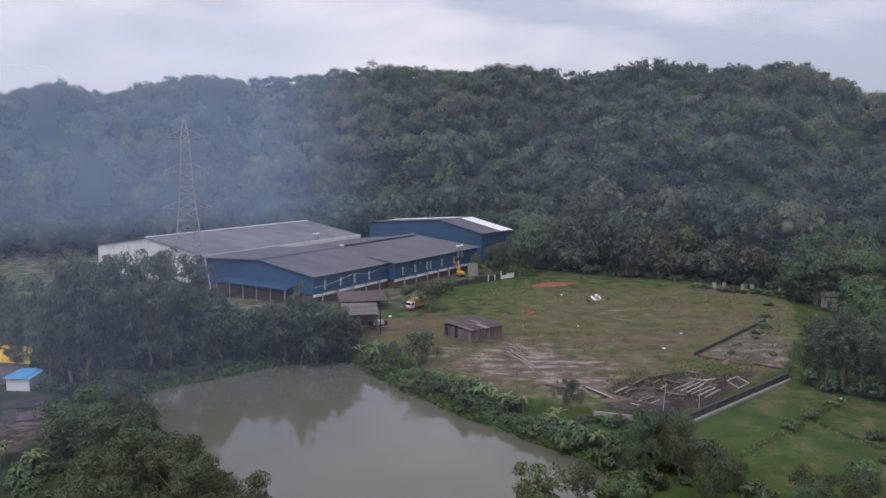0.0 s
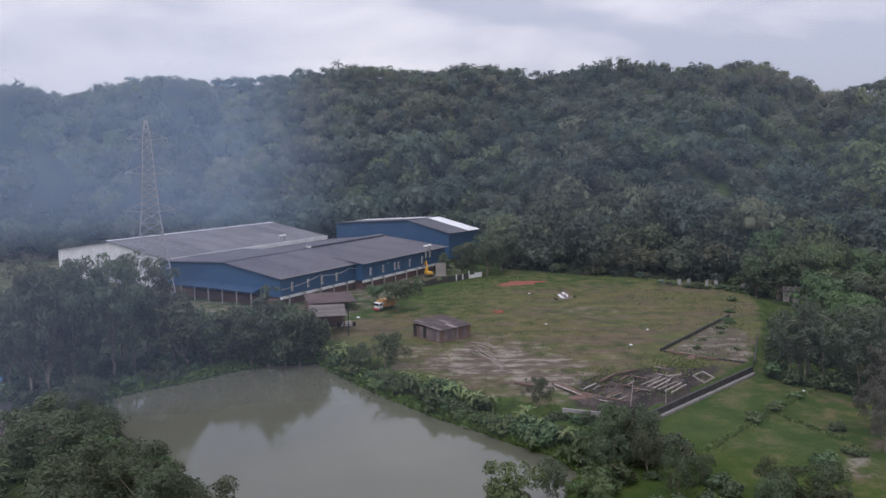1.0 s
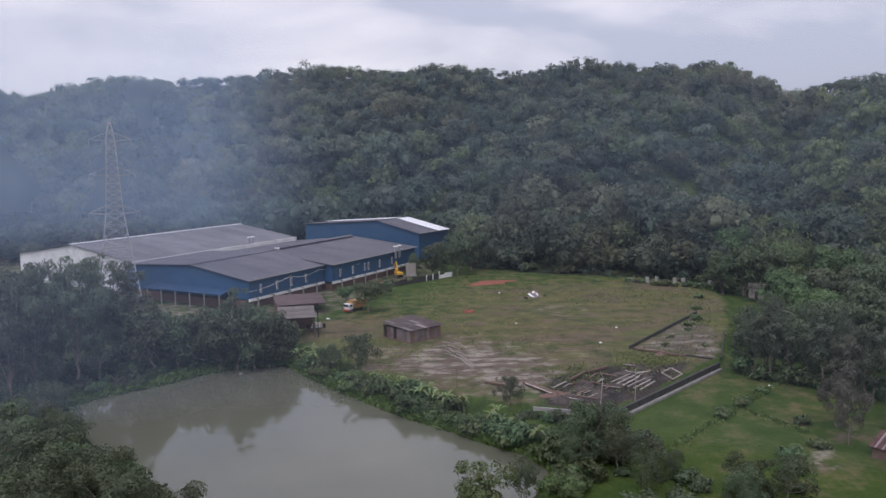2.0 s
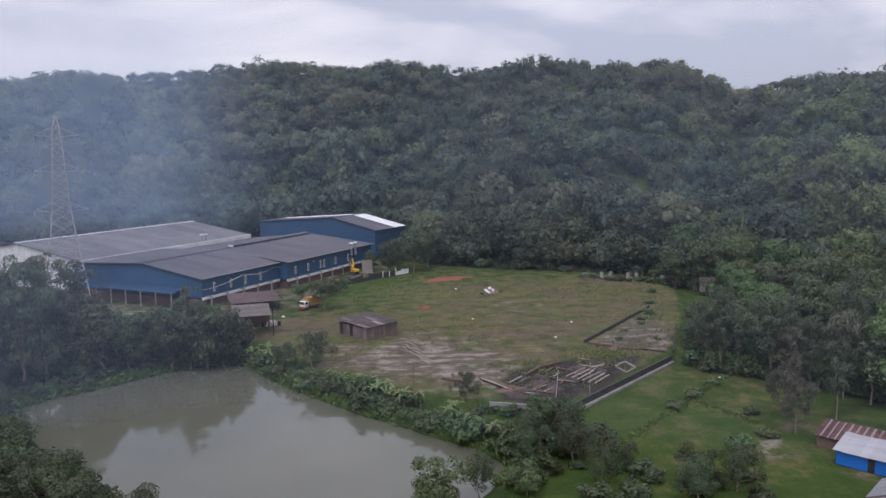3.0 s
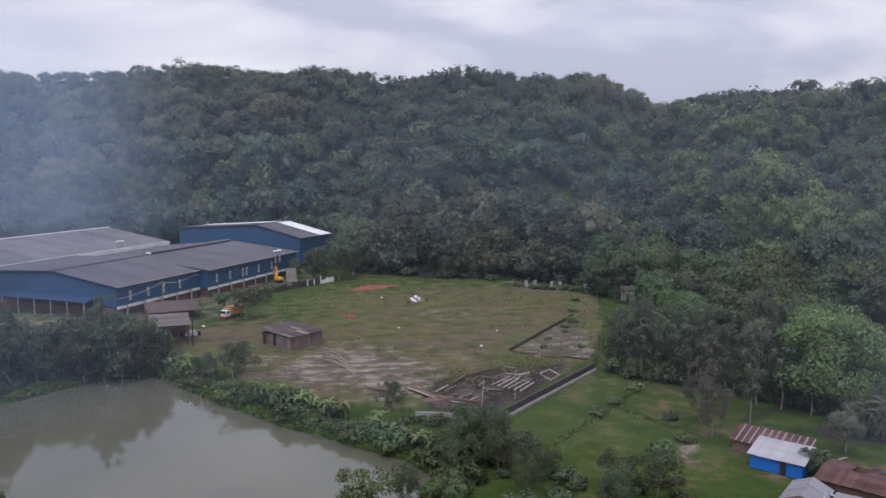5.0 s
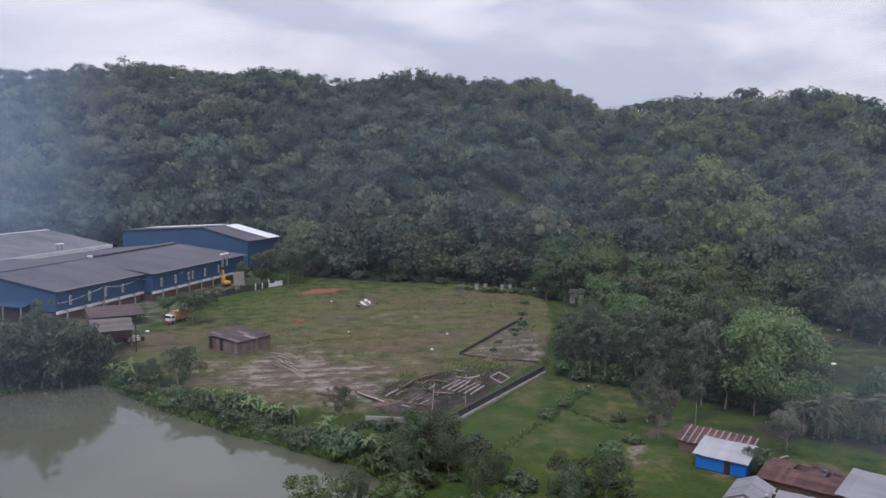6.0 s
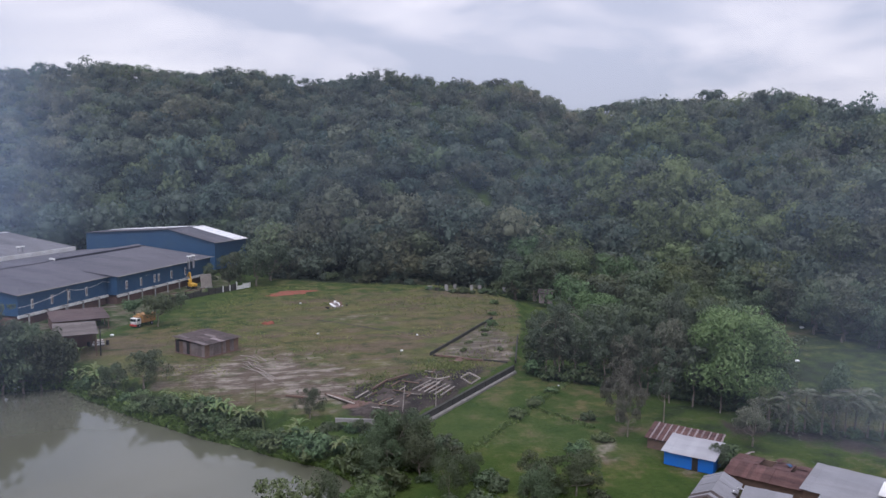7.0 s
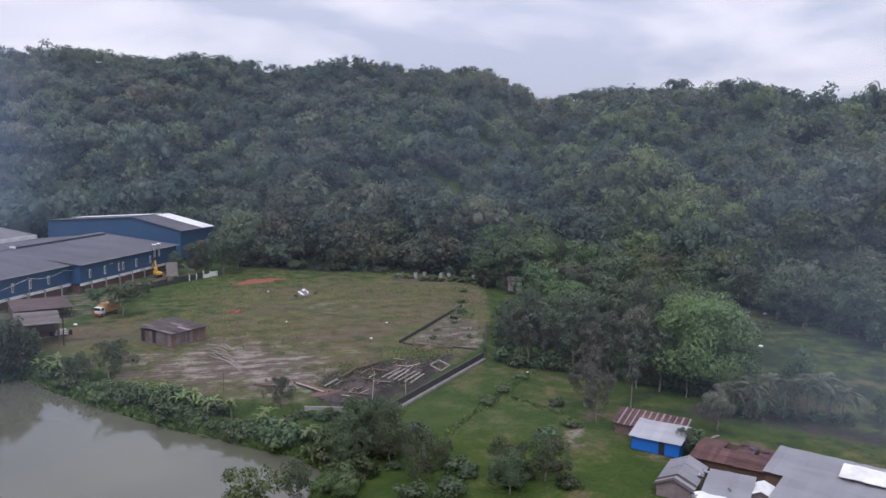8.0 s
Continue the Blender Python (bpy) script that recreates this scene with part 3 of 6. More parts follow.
def crown_arrays(rs, lobes, leaves, length, width, core=0.6, up=0.35, droop=0.25, lift=0.25, shell=(0.62, 0.55), segs=5, ruffle=0.52, every=1):
    """Leaf clumps over the lobes, with a darker inner body that closes the gaps."""
    area = lobes[:, 3] ** 2
    pick = rs.choice(len(lobes), leaves, p=area / area.sum())
    d = unit(rs.normal(0, 1, (leaves, 3)) + np.array([0, 0, lift]))
    rad = np.stack([lobes[pick, 3], lobes[pick, 3], lobes[pick, 4]], 1)
    place = lobes[pick, :3] + d * rad * (shell[0] + shell[1] * np.sqrt(rs.rand(leaves, 1))) + rs.normal(0, 0.035, (leaves, 3)) * rad
    v, q = leaf_clumps(rs, place, d, length, width, droop, up)
    middle = np.array([0, 0, lobes[:, 2].mean() * 0.8])
    nr = np.repeat(unit(d * 0.5 + unit(place - middle) * 0.75 + np.array([0, 0, 0.15]) + rs.normal(0, ruffle, (leaves, 3))), 3, 0)
    if core:
        rings = 3
        vs, fs, ns, off = [v], [q], [nr], len(v)
        for x, y, z, r, h in lobes[::-every]:
            th = np.array([0.04, 0.95, 2.1])
            ph = np.arange(segs) * 2 * math.pi / segs
            t, p = np.meshgrid(th, ph, indexing="ij")
            k = core * rs.uniform(0.82, 1.12, t.shape)
            c = np.stack([x + r * k * np.sin(t) * np.cos(p), y + r * k * np.sin(t) * np.sin(p), z + h * k * np.cos(t)], -1).reshape(-1, 3)
            i, j = np.meshgrid(np.arange(rings - 1), np.arange(segs), indexing="ij")
            f = np.stack([i * segs + j, (i + 1) * segs + j, (i + 1) * segs + (j + 1) % segs, i * segs + (j + 1) % segs], -1).reshape(-1, 4)
            f = np.concatenate([f[:, :3], f[:, [0, 2, 3]]])
            vs.append(c)
            fs.append(f + off)
            ns.append(unit(unit(c - np.array([x, y, z])) + rs.normal(0, 0.5, c.shape)))
            off += len(c)
        v, q, nr = np.concatenate(vs), np.concatenate(fs), np.concatenate(ns)
    face = np.cross(v[q[:, 1]] - v[q[:, 0]], v[q[:, 2]] - v[q[:, 0]])
    inward = (face * nr[q].mean(1)).sum(1) < 0
    q[inward] = q[inward][:, ::-1]
    return v, q, nr


def trunk_mesh(rs, height, radius, lobes, base_z, sides=7):
    """A tapered, slightly bent trunk with limbs that reach into the crown."""
    bm = bmesh.new()
    last, r = Vector((0, 0, -0.4)), radius
    steps = 4
    for i in range(steps):
        nxt = Vector((rs.normal(0, radius * 0.7), rs.normal(0, radius * 0.7), base_z * (i + 1) / steps + height * 0.08 * (i + 1) / steps))
        rod(bm, last, nxt, r, r * 0.86, sides)
        last, r = nxt, r * 0.86
    for x, y, z, lr, lh in lobes[: min(len(lobes), 9)]:
        start = last * rs.uniform(0.75, 1.0)
        kink = start.lerp(Vector((x, y, z)), 0.5) + Vector((0, 0, -0.05 * height))
        rod(bm, start, kink, r * 0.55, r * 0.4, 5)
        rod(bm, kink, Vector((x, y, z + lh * 0.3)), r * 0.4, r * 0.12, 5)
    me = bpy.data.meshes.new("trunk")
    bm.to_mesh(me)
    bm.free()
    me.materials.append(M_bark)
    return me


class TreeKind:
    """A kind of tree: meshes for its trunk and crown, made once and shared."""

    def __init__(self, seed, name, label, height, radius, bare, lobes, leaves, length, width, mat, trunk_r=0.22, up=0.35, droop=0.25, category="tree", low=0.0, wild=0.0):
        rs = np.random.RandomState(seed)
        self.name, self.label, self.height, self.category = name, label, height, category
        crown_h = height * (1 - bare)
        lb = crown_lobes(rs, radius, crown_h, lobes, low, wild)
        lb[:, 2] += height * bare
        v, q, nr = crown_arrays(rs, lb, leaves, length, width, 0.5 - 0.2 * wild, up, droop)
        v[:, 2] *= height / v[:, 2].max()
        self.crown = fast_mesh("crown", v, q, mat)
        soften(self.crown, nr)
        self.trunk = trunk_mesh(rs, height, trunk_r, lb, height * max(bare, 0.12))

    def plant(self, x, y, height, turn=0.0, wide=1.0, group="", label=""):
        k = height / self.height
        z = float(ground_height(x, y))
        ob = thing(self.name, label or self.label, self.category, pose(x, y, z - 0.1, 0, 0, turn) @ Matrix.Diagonal((k * wide, k * wide, k, 1)), group)
        shared("trunk", self.trunk, ob)
        shared("crown", self.crown, ob)
        return ob


def dome_lobes(rs, count, flat, small=1.0):
    """The leaf masses of a full, billowing forest crown."""
    lobes = []
    for i in range(count):
        a, th = i * 2.4 + rs.uniform(-0.4, 0.4), math.acos(1 - 0.95 * (i + 0.5) / count)
        reach, r = rs.uniform(0.50, 0.76), rs.uniform(0.25, 0.44) * small
        lobes.append((reach * math.sin(th) * math.cos(a), reach * math.sin(th) * math.sin(a), (0.30 + reach * math.cos(th)) * flat, r, r * rs.uniform(0.75, 1.0)))
    lobes.append((0, 0, 0.30 * flat, 0.62, 0.62 * flat))
    return np.array(lobes)


def build_forest():
    """The wooded hill: thousands of crowns on its slope, too many to count."""
    rs = np.random.RandomState(11)
    kinds = []
    for i in range(14):
        if i < 8:
            lobes = dome_lobes(rs, 9 + i % 5, rs.uniform(0.8, 1.15))
        else:
            lobes = crown_lobes(rs, 1.0, 1.25, 7 + i % 4, 0.15, 0.4)
        kinds.append(crown_arrays(rs, lobes, 350, 0.138, 0.112, 0.70, 0.5, 0.10, 0.7, (0.66, 0.50), 4, 0.50, 2))
    fine = [crown_arrays(rs, dome_lobes(rs, 20 + i % 5, rs.uniform(0.9, 1.25), 0.72), 800, 0.090, 0.071, 0.68, 0.4, 0.15, 0.7, (0.66, 0.56), 4, 0.54, 2) for i in range(6)]
    step = 7.15
    gx, gy = np.meshgrid(np.arange(-330, 430, step), np.arange(120, 600, step))
    x = (gx + rs.uniform(-0.5, 0.5, gx.shape) * step).ravel()
    y = (gy + rs.uniform(-0.5, 0.5, gy.shape) * step).ravel()
    _, s = hill_height(x, y)
    b = np.degrees(np.arctan2(x, y))
    keep = (s > 0.0) & (s < 1.04) & (b > -33) & (b < 56)
    x, y, s = x[keep], y[keep], s[keep]
    # low bushes along the foot of the hill
    fb = rs.uniform(2, 50, 190)
    fr = np.interp(fb, BEARING, FOOT) - rs.uniform(-4, 5, 190)
    eb = rs.uniform(2, 42, 190)
    er = np.interp(eb, BEARING, FOOT) + rs.uniform(0, 26, 190)
    x, y, s = np.append(x, er * np.sin(np.radians(eb))), np.append(y, er * np.cos(np.radians(eb))), np.append(s, np.full(190, 0.05))
    n_tall = len(x)
    x, y = np.append(x, fr * np.sin(np.radians(fb))), np.append(y, fr * np.cos(np.radians(fb)))
    s = np.append(s, np.zeros(190))
    b = np.degrees(np.arctan2(x, y))
    z = ground_height(x, y)
    patch = wave_noise(x * 0.05, y * 0.05, 8)
    patch2 = wave_noise(x * 0.022, y * 0.022, 9)
    warm = wave_noise(x * 0.03, y * 0.03, 21)
    # teak with pale, brownish flower heads stands on the lower middle slope, fresh green trees on the slope beside it
    teak = np.exp(-((b - 17) / 9) ** 2) * np.exp(-((s - 0.15) / 0.25) ** 2) + 0.7 * np.exp(-((b - 2) / 6) ** 2) * np.exp(-((s - 0.75) / 0.2) ** 2)
    fresh = np.exp(-((b - 36) / 7) ** 2) * np.exp(-((s - 0.3) / 0.3) ** 2)
    vs, fs, ns, tints, off = [], [], [], [], 0
    for i in range(len(x)):
        v, q, nr = fine[rs.randint(6)] if s[i] < 0.22 and i < n_tall else kinds[rs.randint(len(kinds))]
        r = rs.uniform(3.7, 7.3) * (1 + 0.2 * patch2[i]) * (1.35 if rs.rand() < 0.14 and s[i] < 0.85 else 1.0)
        if s[i] > 0.93 and rs.rand() < 0.8:
            r *= 0.72
        if s[i] < 0.28:
            r *= 1.05 + 0.45 * rs.rand()
        if i >= n_tall:
            r = rs.uniform(1.3, 2.8)
        h = r * rs.uniform(0.75, 1.35)
        if s[i] > 0.85:
            h = min(h, r * 1.05)
        a = rs.rand() * 6.28
        c, sn = math.cos(a), math.sin(a)
        lift = rs.uniform(-0.3, 1.8) if i < n_tall and s[i] < 0.9 else rs.uniform(-1.0, 0.4) if rs.rand() < 0.9 else 1.2
        w = np.stack([(v[:, 0] * c - v[:, 1] * sn) * r + x[i], (v[:, 0] * sn + v[:, 1] * c) * r + y[i], v[:, 2] * h + z[i] + lift], 1)
        g = rs.rand() + 0.45 * patch[i]
        t = np.array([1.0, 1.0, 1.0]) * rs.uniform(0.62, 1.32) * (1 + 0.26 * patch2[i])
        t = t * (1 + np.array([0.18, 0.04, -0.08]) * warm[i])
        if rs.rand() < teak[i] * 0.6:
            t = t * np.array([1.30, 1.14, 1.00])
        elif rs.rand() < fresh[i] * 0.8:
            t = t * np.array([1.22, 1.26, 0.72])
        elif g > 0.95:
            t = t * np.array([1.40, 1.22, 1.15])
        elif g > 0.74:
            t = t * np.array([1.15, 1.18, 0.82])
        elif g < 0.28:
            t = t * np.array([0.74, 0.86, 0.90])
        vs.append(w)
        fs.append(q + off)
        ns.append(np.stack([nr[:, 0] * c - nr[:, 1] * sn, nr[:, 0] * sn + nr[:, 1] * c, nr[:, 2]], 1))
        tints.append(np.tile(np.append(t, 1.0), (len(w), 1)))
        off += len(w)
    me = fast_mesh("hillside_forest", np.concatenate(vs), np.concatenate(fs), M_forest, np.concatenate(tints))
    soften(me, np.concatenate(ns))
    tagged(new("hillside_forest", me), "dense mixed green broadleaf forest covering the hillside", "forest", kind="stuff")


build_forest()


# ---- factory sheds ----
FX, FY, FTURN = -34.2, 203.5, 57.0


def shed_hall(name, label, m, length, depth, eave, peak, base, wall_mat, roof_mat, windows=(), plinth=True, white_from=None, end_wall=None, fascia=0.16, cap=None, ridge=None, back=None, run=5.2):
    """A steel-framed hall: walls, a shallow two-sided roof in long sheets, windows, a pale band at its foot. Its front runs along x."""
    hall = thing(name, label, "factory building", m)
    t = 0.25
    ridge, back = ridge or depth / 2, back or eave
    for nm, size, at in (("wall", (length, t, eave - base), (length / 2, t / 2, (eave + base) / 2)), ("wall", (length, t, back - base), (length / 2, depth - t / 2, (back + base) / 2))):
        part(nm, block(bmesh.new(), size, at), wall_mat, hall)
    for x in (0.0, length - t):
        ring = [(x, t, base), (x, depth - t, base), (x, depth - t, back), (x, ridge, peak - 0.1), (x, t, eave)]
        part("gable_wall", prism(bmesh.new(), ring, (t, 0, 0)), end_wall or wall_mat, hall)
    over = 0.7
    n = max(1, round((length + 2 * over) / run))
    w = (length + 2 * over) / n
    slope = (peak - eave) / ridge
    for side in (0, 1):
        y0, y1 = (-over, ridge) if side == 0 else (depth + over, ridge)
        z0, z1 = eave + 0.25 - over * slope if side == 0 else back + 0.25, peak + 0.25
        for i in range(n):
            x0 = -over + i * w
            mat = M_white_sheet if white_from is not None and x0 >= white_from else roof_mat
            part("roof_sheet", sheet(bmesh.new(), (x0, y0, z0), (x0 + w - 0.03, y0, z0), (x0 + w - 0.03, y1, z1), (x0, y1, z1), 0.12), mat, hall)
    part("ridge_cap", block(bmesh.new(), (length + 2 * over, 1.4 if cap else 0.9, 0.12), (length / 2, ridge, peak + 0.30), bevel=0.03), cap or roof_mat, hall)
    part("gutter", block(bmesh.new(), (length + 2 * over, 0.3, fascia), (length / 2, -over - 0.16, eave + 0.33 - over * slope - fascia / 2), bevel=0.04), M_white_paint if cap else M_concrete, hall, "pale gutter along the eave")
    if plinth:
        part("plinth", block(bmesh.new(), (length + 0.1, 0.4, 0.7), (length / 2, -0.05, base - 0.2)), M_white_paint, hall, "white painted band at the wall foot")
    for x, wz, ww, wh in windows:
        win = part("window", block(bmesh.new(), (ww, 0.12, wh), (x, -0.06, wz)), M_white_paint, hall, "pale narrow window")
        part("pane", block(bmesh.new(), (ww * 0.62, 0.05, wh * 0.8), (x, -0.13, wz)), M_tin_wall, win)
    return hall


def factory_pose(u, v, z=0.0, turn=0.0):
    a = radians(FTURN)
    return pose(FX + u * math.cos(a) - v * math.sin(a), FY + u * math.sin(a) + v * math.cos(a), z, 0, 0, FTURN + turn)


win_front = [(x, 4.9, 0.7, 2.3) for x in (4.5, 11.0, 17.0, 23.5)]
win_wing = [(x, 4.9, 0.8, 2.3) for x in (4.0, 10.5, 17.0, 19.0, 25.5, 33.0)]
shed_hall("factory_hall", "long blue sheet-clad factory hall under a dark brown-grey roof", factory_pose(0, 0), 31.9, 46, 7.5, 10.5, 2.6, M_blue_wall, M_dark_roof, win_front, ridge=20, back=9.2)
shed_hall("factory_hall", "blue sheet-clad factory wing with dark roof and roof ventilator", factory_pose(32.0, -3), 48, 51, 7.6, 10.2, 2.6, M_blue_wall, M_dark_roof, win_wing)
shed_hall("warehouse", "large grey-roofed warehouse with white end walls beside the blue hall", factory_pose(5, 49.5), 74, 53, 9.0, 13.0, 0.0, M_pale_wall, M_grey_roof, (), False, end_wall=M_white_paint, fascia=1.7, cap=M_white_sheet)
shed_hall("storage_hall", "tall blue hall with brown roof ending in white sheets", factory_pose(102, 8.1, 0, -6), 19.5, 59, 9.8, 13.8, 0.0, M_blue_wall, M_dark_roof, (), False, white_from=12, run=2.6, ridge=20, back=10.9)


def build_podium():
    for u, v, L, Dp in ((-0.6, 0.6, 32.4, 46.6), (32.6, -2.4, 46.8, 49.6)):
        ob = part("podium", block(bmesh.new(), (L, Dp, 2.3), (L / 2, Dp / 2, 1.05)), M_brick)
        ob.matrix_basis = factory_pose(u, v)
        tagged(ob, "red-brown brick podium under the blue factory hall", "podium", kind="structure")


build_podium()


def build_columns():
    for i in range(12):
        u, v = (2.0 + i * 6.2, -1.3) if i < 5 else (35.0 + (i - 5) * 6.2, -4.3)
        col = thing("column", "pale concrete column in front of the factory podium", "column", factory_pose(u, v), "columns along the factory")
        part("shaft", block(bmesh.new(), (0.3, 0.3, 3.0), (0, 0, 1.3), bevel=0.03), M_concrete, col)
        part("head", block(bmesh.new(), (0.3, 1.3, 0.2), (0, 0.5, 2.85), bevel=0.03), M_concrete, col)


build_columns()


def build_awning():
    aw = thing("awning", "sloping blue sheet awning on posts along the factory end wall", "awning", factory_pose(0, 6, 0, 90))
    for i in range(7):
        part("awning_sheet", sheet(bmesh.new(), (i * 4.0, 0.1, 4.9), (i * 4.0 + 3.97, 0.1, 4.9), (i * 4.0 + 3.97, 4.2, 4.1), (i * 4.0, 4.2, 4.1), 0.08), M_blue_dark, aw)
    for i in range(6):
        part("post", block(bmesh.new(), (0.25, 0.25, 4.1), (0.6 + i * 5.3, 4.0, 2.05), bevel=0.02), M_concrete, aw, "pale concrete post")


build_awning()


def build_ventilators():
    vent = thing("ridge_ventilator", "long dark ridge ventilator on the factory roof", "roof ventilator", factory_pose(38, 22.5, 10.3))
    ring = [(0, -0.9, 0), (0, -1.1, 0.6), (0, 0, 1.0), (0, 1.1, 0.6), (0, 0.9, 0)]
    part("hood", prism(bmesh.new(), ring, (40, 0, 0)), M_dark_roof, vent)
    part("end_plate", block(bmesh.new(), (0.08, 1.9, 0.8), (-0.05, 0, 0.42), bevel=0.1), M_white_paint, vent, "white end plate")
    for u, v, z, tall in ((66.5, -3.45, 5.6, 3.6), (69.0, -3.45, 5.6, 3.6), (56.0, 50.5, 9.2, 1.9), (58.0, 50.5, 9.2, 1.9)):
        pipe = thing("exhaust_stack", "pale metal exhaust stack with a cap on the factory roof", "exhaust stack", factory_pose(u, v, z), "roof exhaust stacks")
        part("pipe", rod(bmesh.new(), (0, 0, -0.2), (0, 0, tall), 0.42, sides=12), M_steel, pipe)
        part("cap", rod(bmesh.new(), (0, 0, tall + 0.1), (0, 0, tall + 0.4), 0.75, 0.55, sides=12), M_white_paint, pipe, "white cap")
        part("flange", rod(bmesh.new(), (0, 0, tall - 0.02), (0, 0, tall + 0.1), 0.5, sides=12), M_steel, pipe)


build_ventilators()


def build_service_line():
    """A pole before the factory wall with slack pale cables to the hall."""
    mast = thing("utility_pole", "slim grey utility pole standing before the blue factory wall", "utility pole", factory_pose(13.9, -2.2))
    part("shaft", rod(bmesh.new(), (0, 0, -0.3), (0, 0, 7.3), 0.13, 0.09, 8), M_concrete, mast)
    part("crossbar", block(bmesh.new(), (1.3, 0.1, 0.1), (0, 0, 6.9), bevel=0.01), M_timber, mast)
    for a, b, sag in (((0.0, -0.2, 4.7), (13.9, -2.2, 7.0), 0.5), ((13.9, -2.2, 7.0), (29.5, -0.2, 6.6), 0.9), ((29.5, -0.2, 6.6), (46.0, -3.2, 6.4), 0.8)):
        bm, last = bmesh.new(), None
        for i in range(13):
            k = i / 12
            p = Vector(a).lerp(Vector(b), k) - Vector((0, 0, sag * 4 * k * (1 - k)))
            if last is not None:
                rod(bm, last, p, 0.045, 0.045, 5)
            last = p
        line = part("cable", bm, M_plastic_white)
        line.matrix_basis = factory_pose(0, 0)
        tagged(line, "slack pale cable strung along the factory wall", "cable", "cables on the factory")


build_service_line()


# ---- hut in the yard ----
def build_hut():
    hut = thing("tin_hut", "square hut of weathered tin sheets with a low rusty roof", "hut", pose(6.0, 161.7, 0.0, 0, 0, 40))
    L, Dp, hz = 8.8, 8.7, 2.5
    part("footing", block(bmesh.new(), (L + 0.3, Dp + 0.3, 0.3), (L / 2, Dp / 2, 0.05), bevel=0.04), M_brick, hut, "low brick footing")
    rs = random.Random(4)
    for side in range(4):
        n = 8
        for i in range(n):
            w = L / n
            c = (i + 0.5) * w
            h = hz + rs.uniform(-0.08, 0.05)
            at, turn = [((c, 0.03, h / 2 + 0.15), 0), ((0.03, c * Dp / L, h / 2 + 0.15), 90), ((c, Dp - 0.03, h / 2 + 0.15), 0), ((L - 0.03, c * Dp / L, h / 2 + 0.15), 90)][side]
            dark = (side, i) in ((0, 7), (0, 5), (1, 7), (1, 6), (1, 4), (0, 0))
            part("wall_panel", block(bmesh.new(), (w - 0.03, 0.05, h), at, (rs.uniform(-1, 1), 0, turn)), M_dark if (side, i) in ((1, 7), (1, 4)) else M_timber if dark else M_hut_wall, hut)
    for x, y in ((0, 0), (L, 0), (0, Dp), (L, Dp), (L / 2, 0), (0, Dp / 2)):
        part("post", block(bmesh.new(), (0.16, 0.16, 2.9), (x, y, 1.45)), M_timber, hut)
    rows, cols = 3, 9
    for r in range(rows):
        for c in range(cols):
            w = (L + 1.0) / cols
            x0, y0 = -0.5 + c * w, -0.5 + r * (Dp + 1.0) / rows
            x1, y1 = x0 + w + 0.05, y0 + (Dp + 1.0) / rows + 0.2
            lift = lambda yy: 2.72 + 0.075 * (yy + 0.5)
            jit = rs.uniform(-0.03, 0.05)
            mat = (M_hut_wall if rs.random() < 0.5 else M_tin_wall) if rs.random() < 0.12 else M_old_roof
            part("roof_sheet", sheet(bmesh.new(), (x0, y0, lift(y0) + jit + 0.03 * (2 - r)), (x1, y0, lift(y0) + jit + 0.03 * (2 - r)),
                                     (x1, y1, lift(y1) + jit + 0.03 * (2 - r)), (x0, y1, lift(y1) + jit + 0.03 * (2 - r)), 0.03), mat, hut)


build_hut()


# ---- compound walls ----
def wall_run(name, label, a, b, height, thick, base, mat, cap=None, piers=0.0):
    d = math.hypot(b[0] - a[0], b[1] - a[1])
    turn = math.degrees(math.atan2(b[1] - a[1], b[0] - a[0]))
    w = thing(name, label, "wall", pose(a[0], a[1], base, 0, 0, turn), kind="structure")
    part("wall_body", block(bmesh.new(), (d, thick, height), (d / 2, 0, height / 2), bevel=0.03), mat, w)
    if cap:
        part("coping", block(bmesh.new(), (d + 0.1, thick + 0.12, 0.12), (d / 2, 0, height + 0.06), bevel=0.03), cap, w)
    if piers:
        n = int(d / piers)
        for i in range(n + 1):
            part("pier", block(bmesh.new(), (0.35, thick + 0.16, height + 0.2), (i * d / n, 0, height / 2 + 0.05), bevel=0.03), mat, w)
    return w


wall_run("compound_wall", "dark mossy concrete boundary wall beside the green field", (34.6, 113.2), (63.0, 138.8), 1.45, 0.4, -1.4, M_mossy, M_mossy, 4.0)
wall_run("compound_wall", "dark mossy concrete boundary wall above the pond bank", (34.2, 113.6), (23.5, 117.8), 1.5, 0.3, -1.4, M_concrete)
wall_run("low_wall", "low dark brick wall round an unfinished plot", (50.0, 151.5), (77.0, 183.0), 0.8, 0.3, -0.1, M_mossy)


def strip(name, label, category, a, b, width, height, base, mat):
    """A low straight body on the ground from a to b."""
    d = math.hypot(b[0] - a[0], b[1] - a[1])
    ob = part(name, block(bmesh.new(), (d, width, height), (d / 2, 0, height / 2), bevel=min(height, width) * 0.2), mat)
    ob.matrix_basis = pose(a[0], a[1], base, 0, 0, math.degrees(math.atan2(b[1] - a[1], b[0] - a[0])))
    return tagged(ob, label, category, kind="structure")


strip("ledge", "pale concrete ledge along the foot of the boundary wall", "ledge", (34.95, 112.8), (63.35, 138.4), 0.6, 0.62, -1.4, M_ledge)
wall_run("low_wall", "low dark brick wall round an unfinished plot", (50.5, 151.0), (63.0, 141.5), 0.45, 0.3, -0.1, M_mossy)
wall_run("low_wall", "low dark brick wall round an unfinished plot", (64.5, 141.0), (75.0, 163.0), 0.7, 0.3, -0.1, M_mossy)


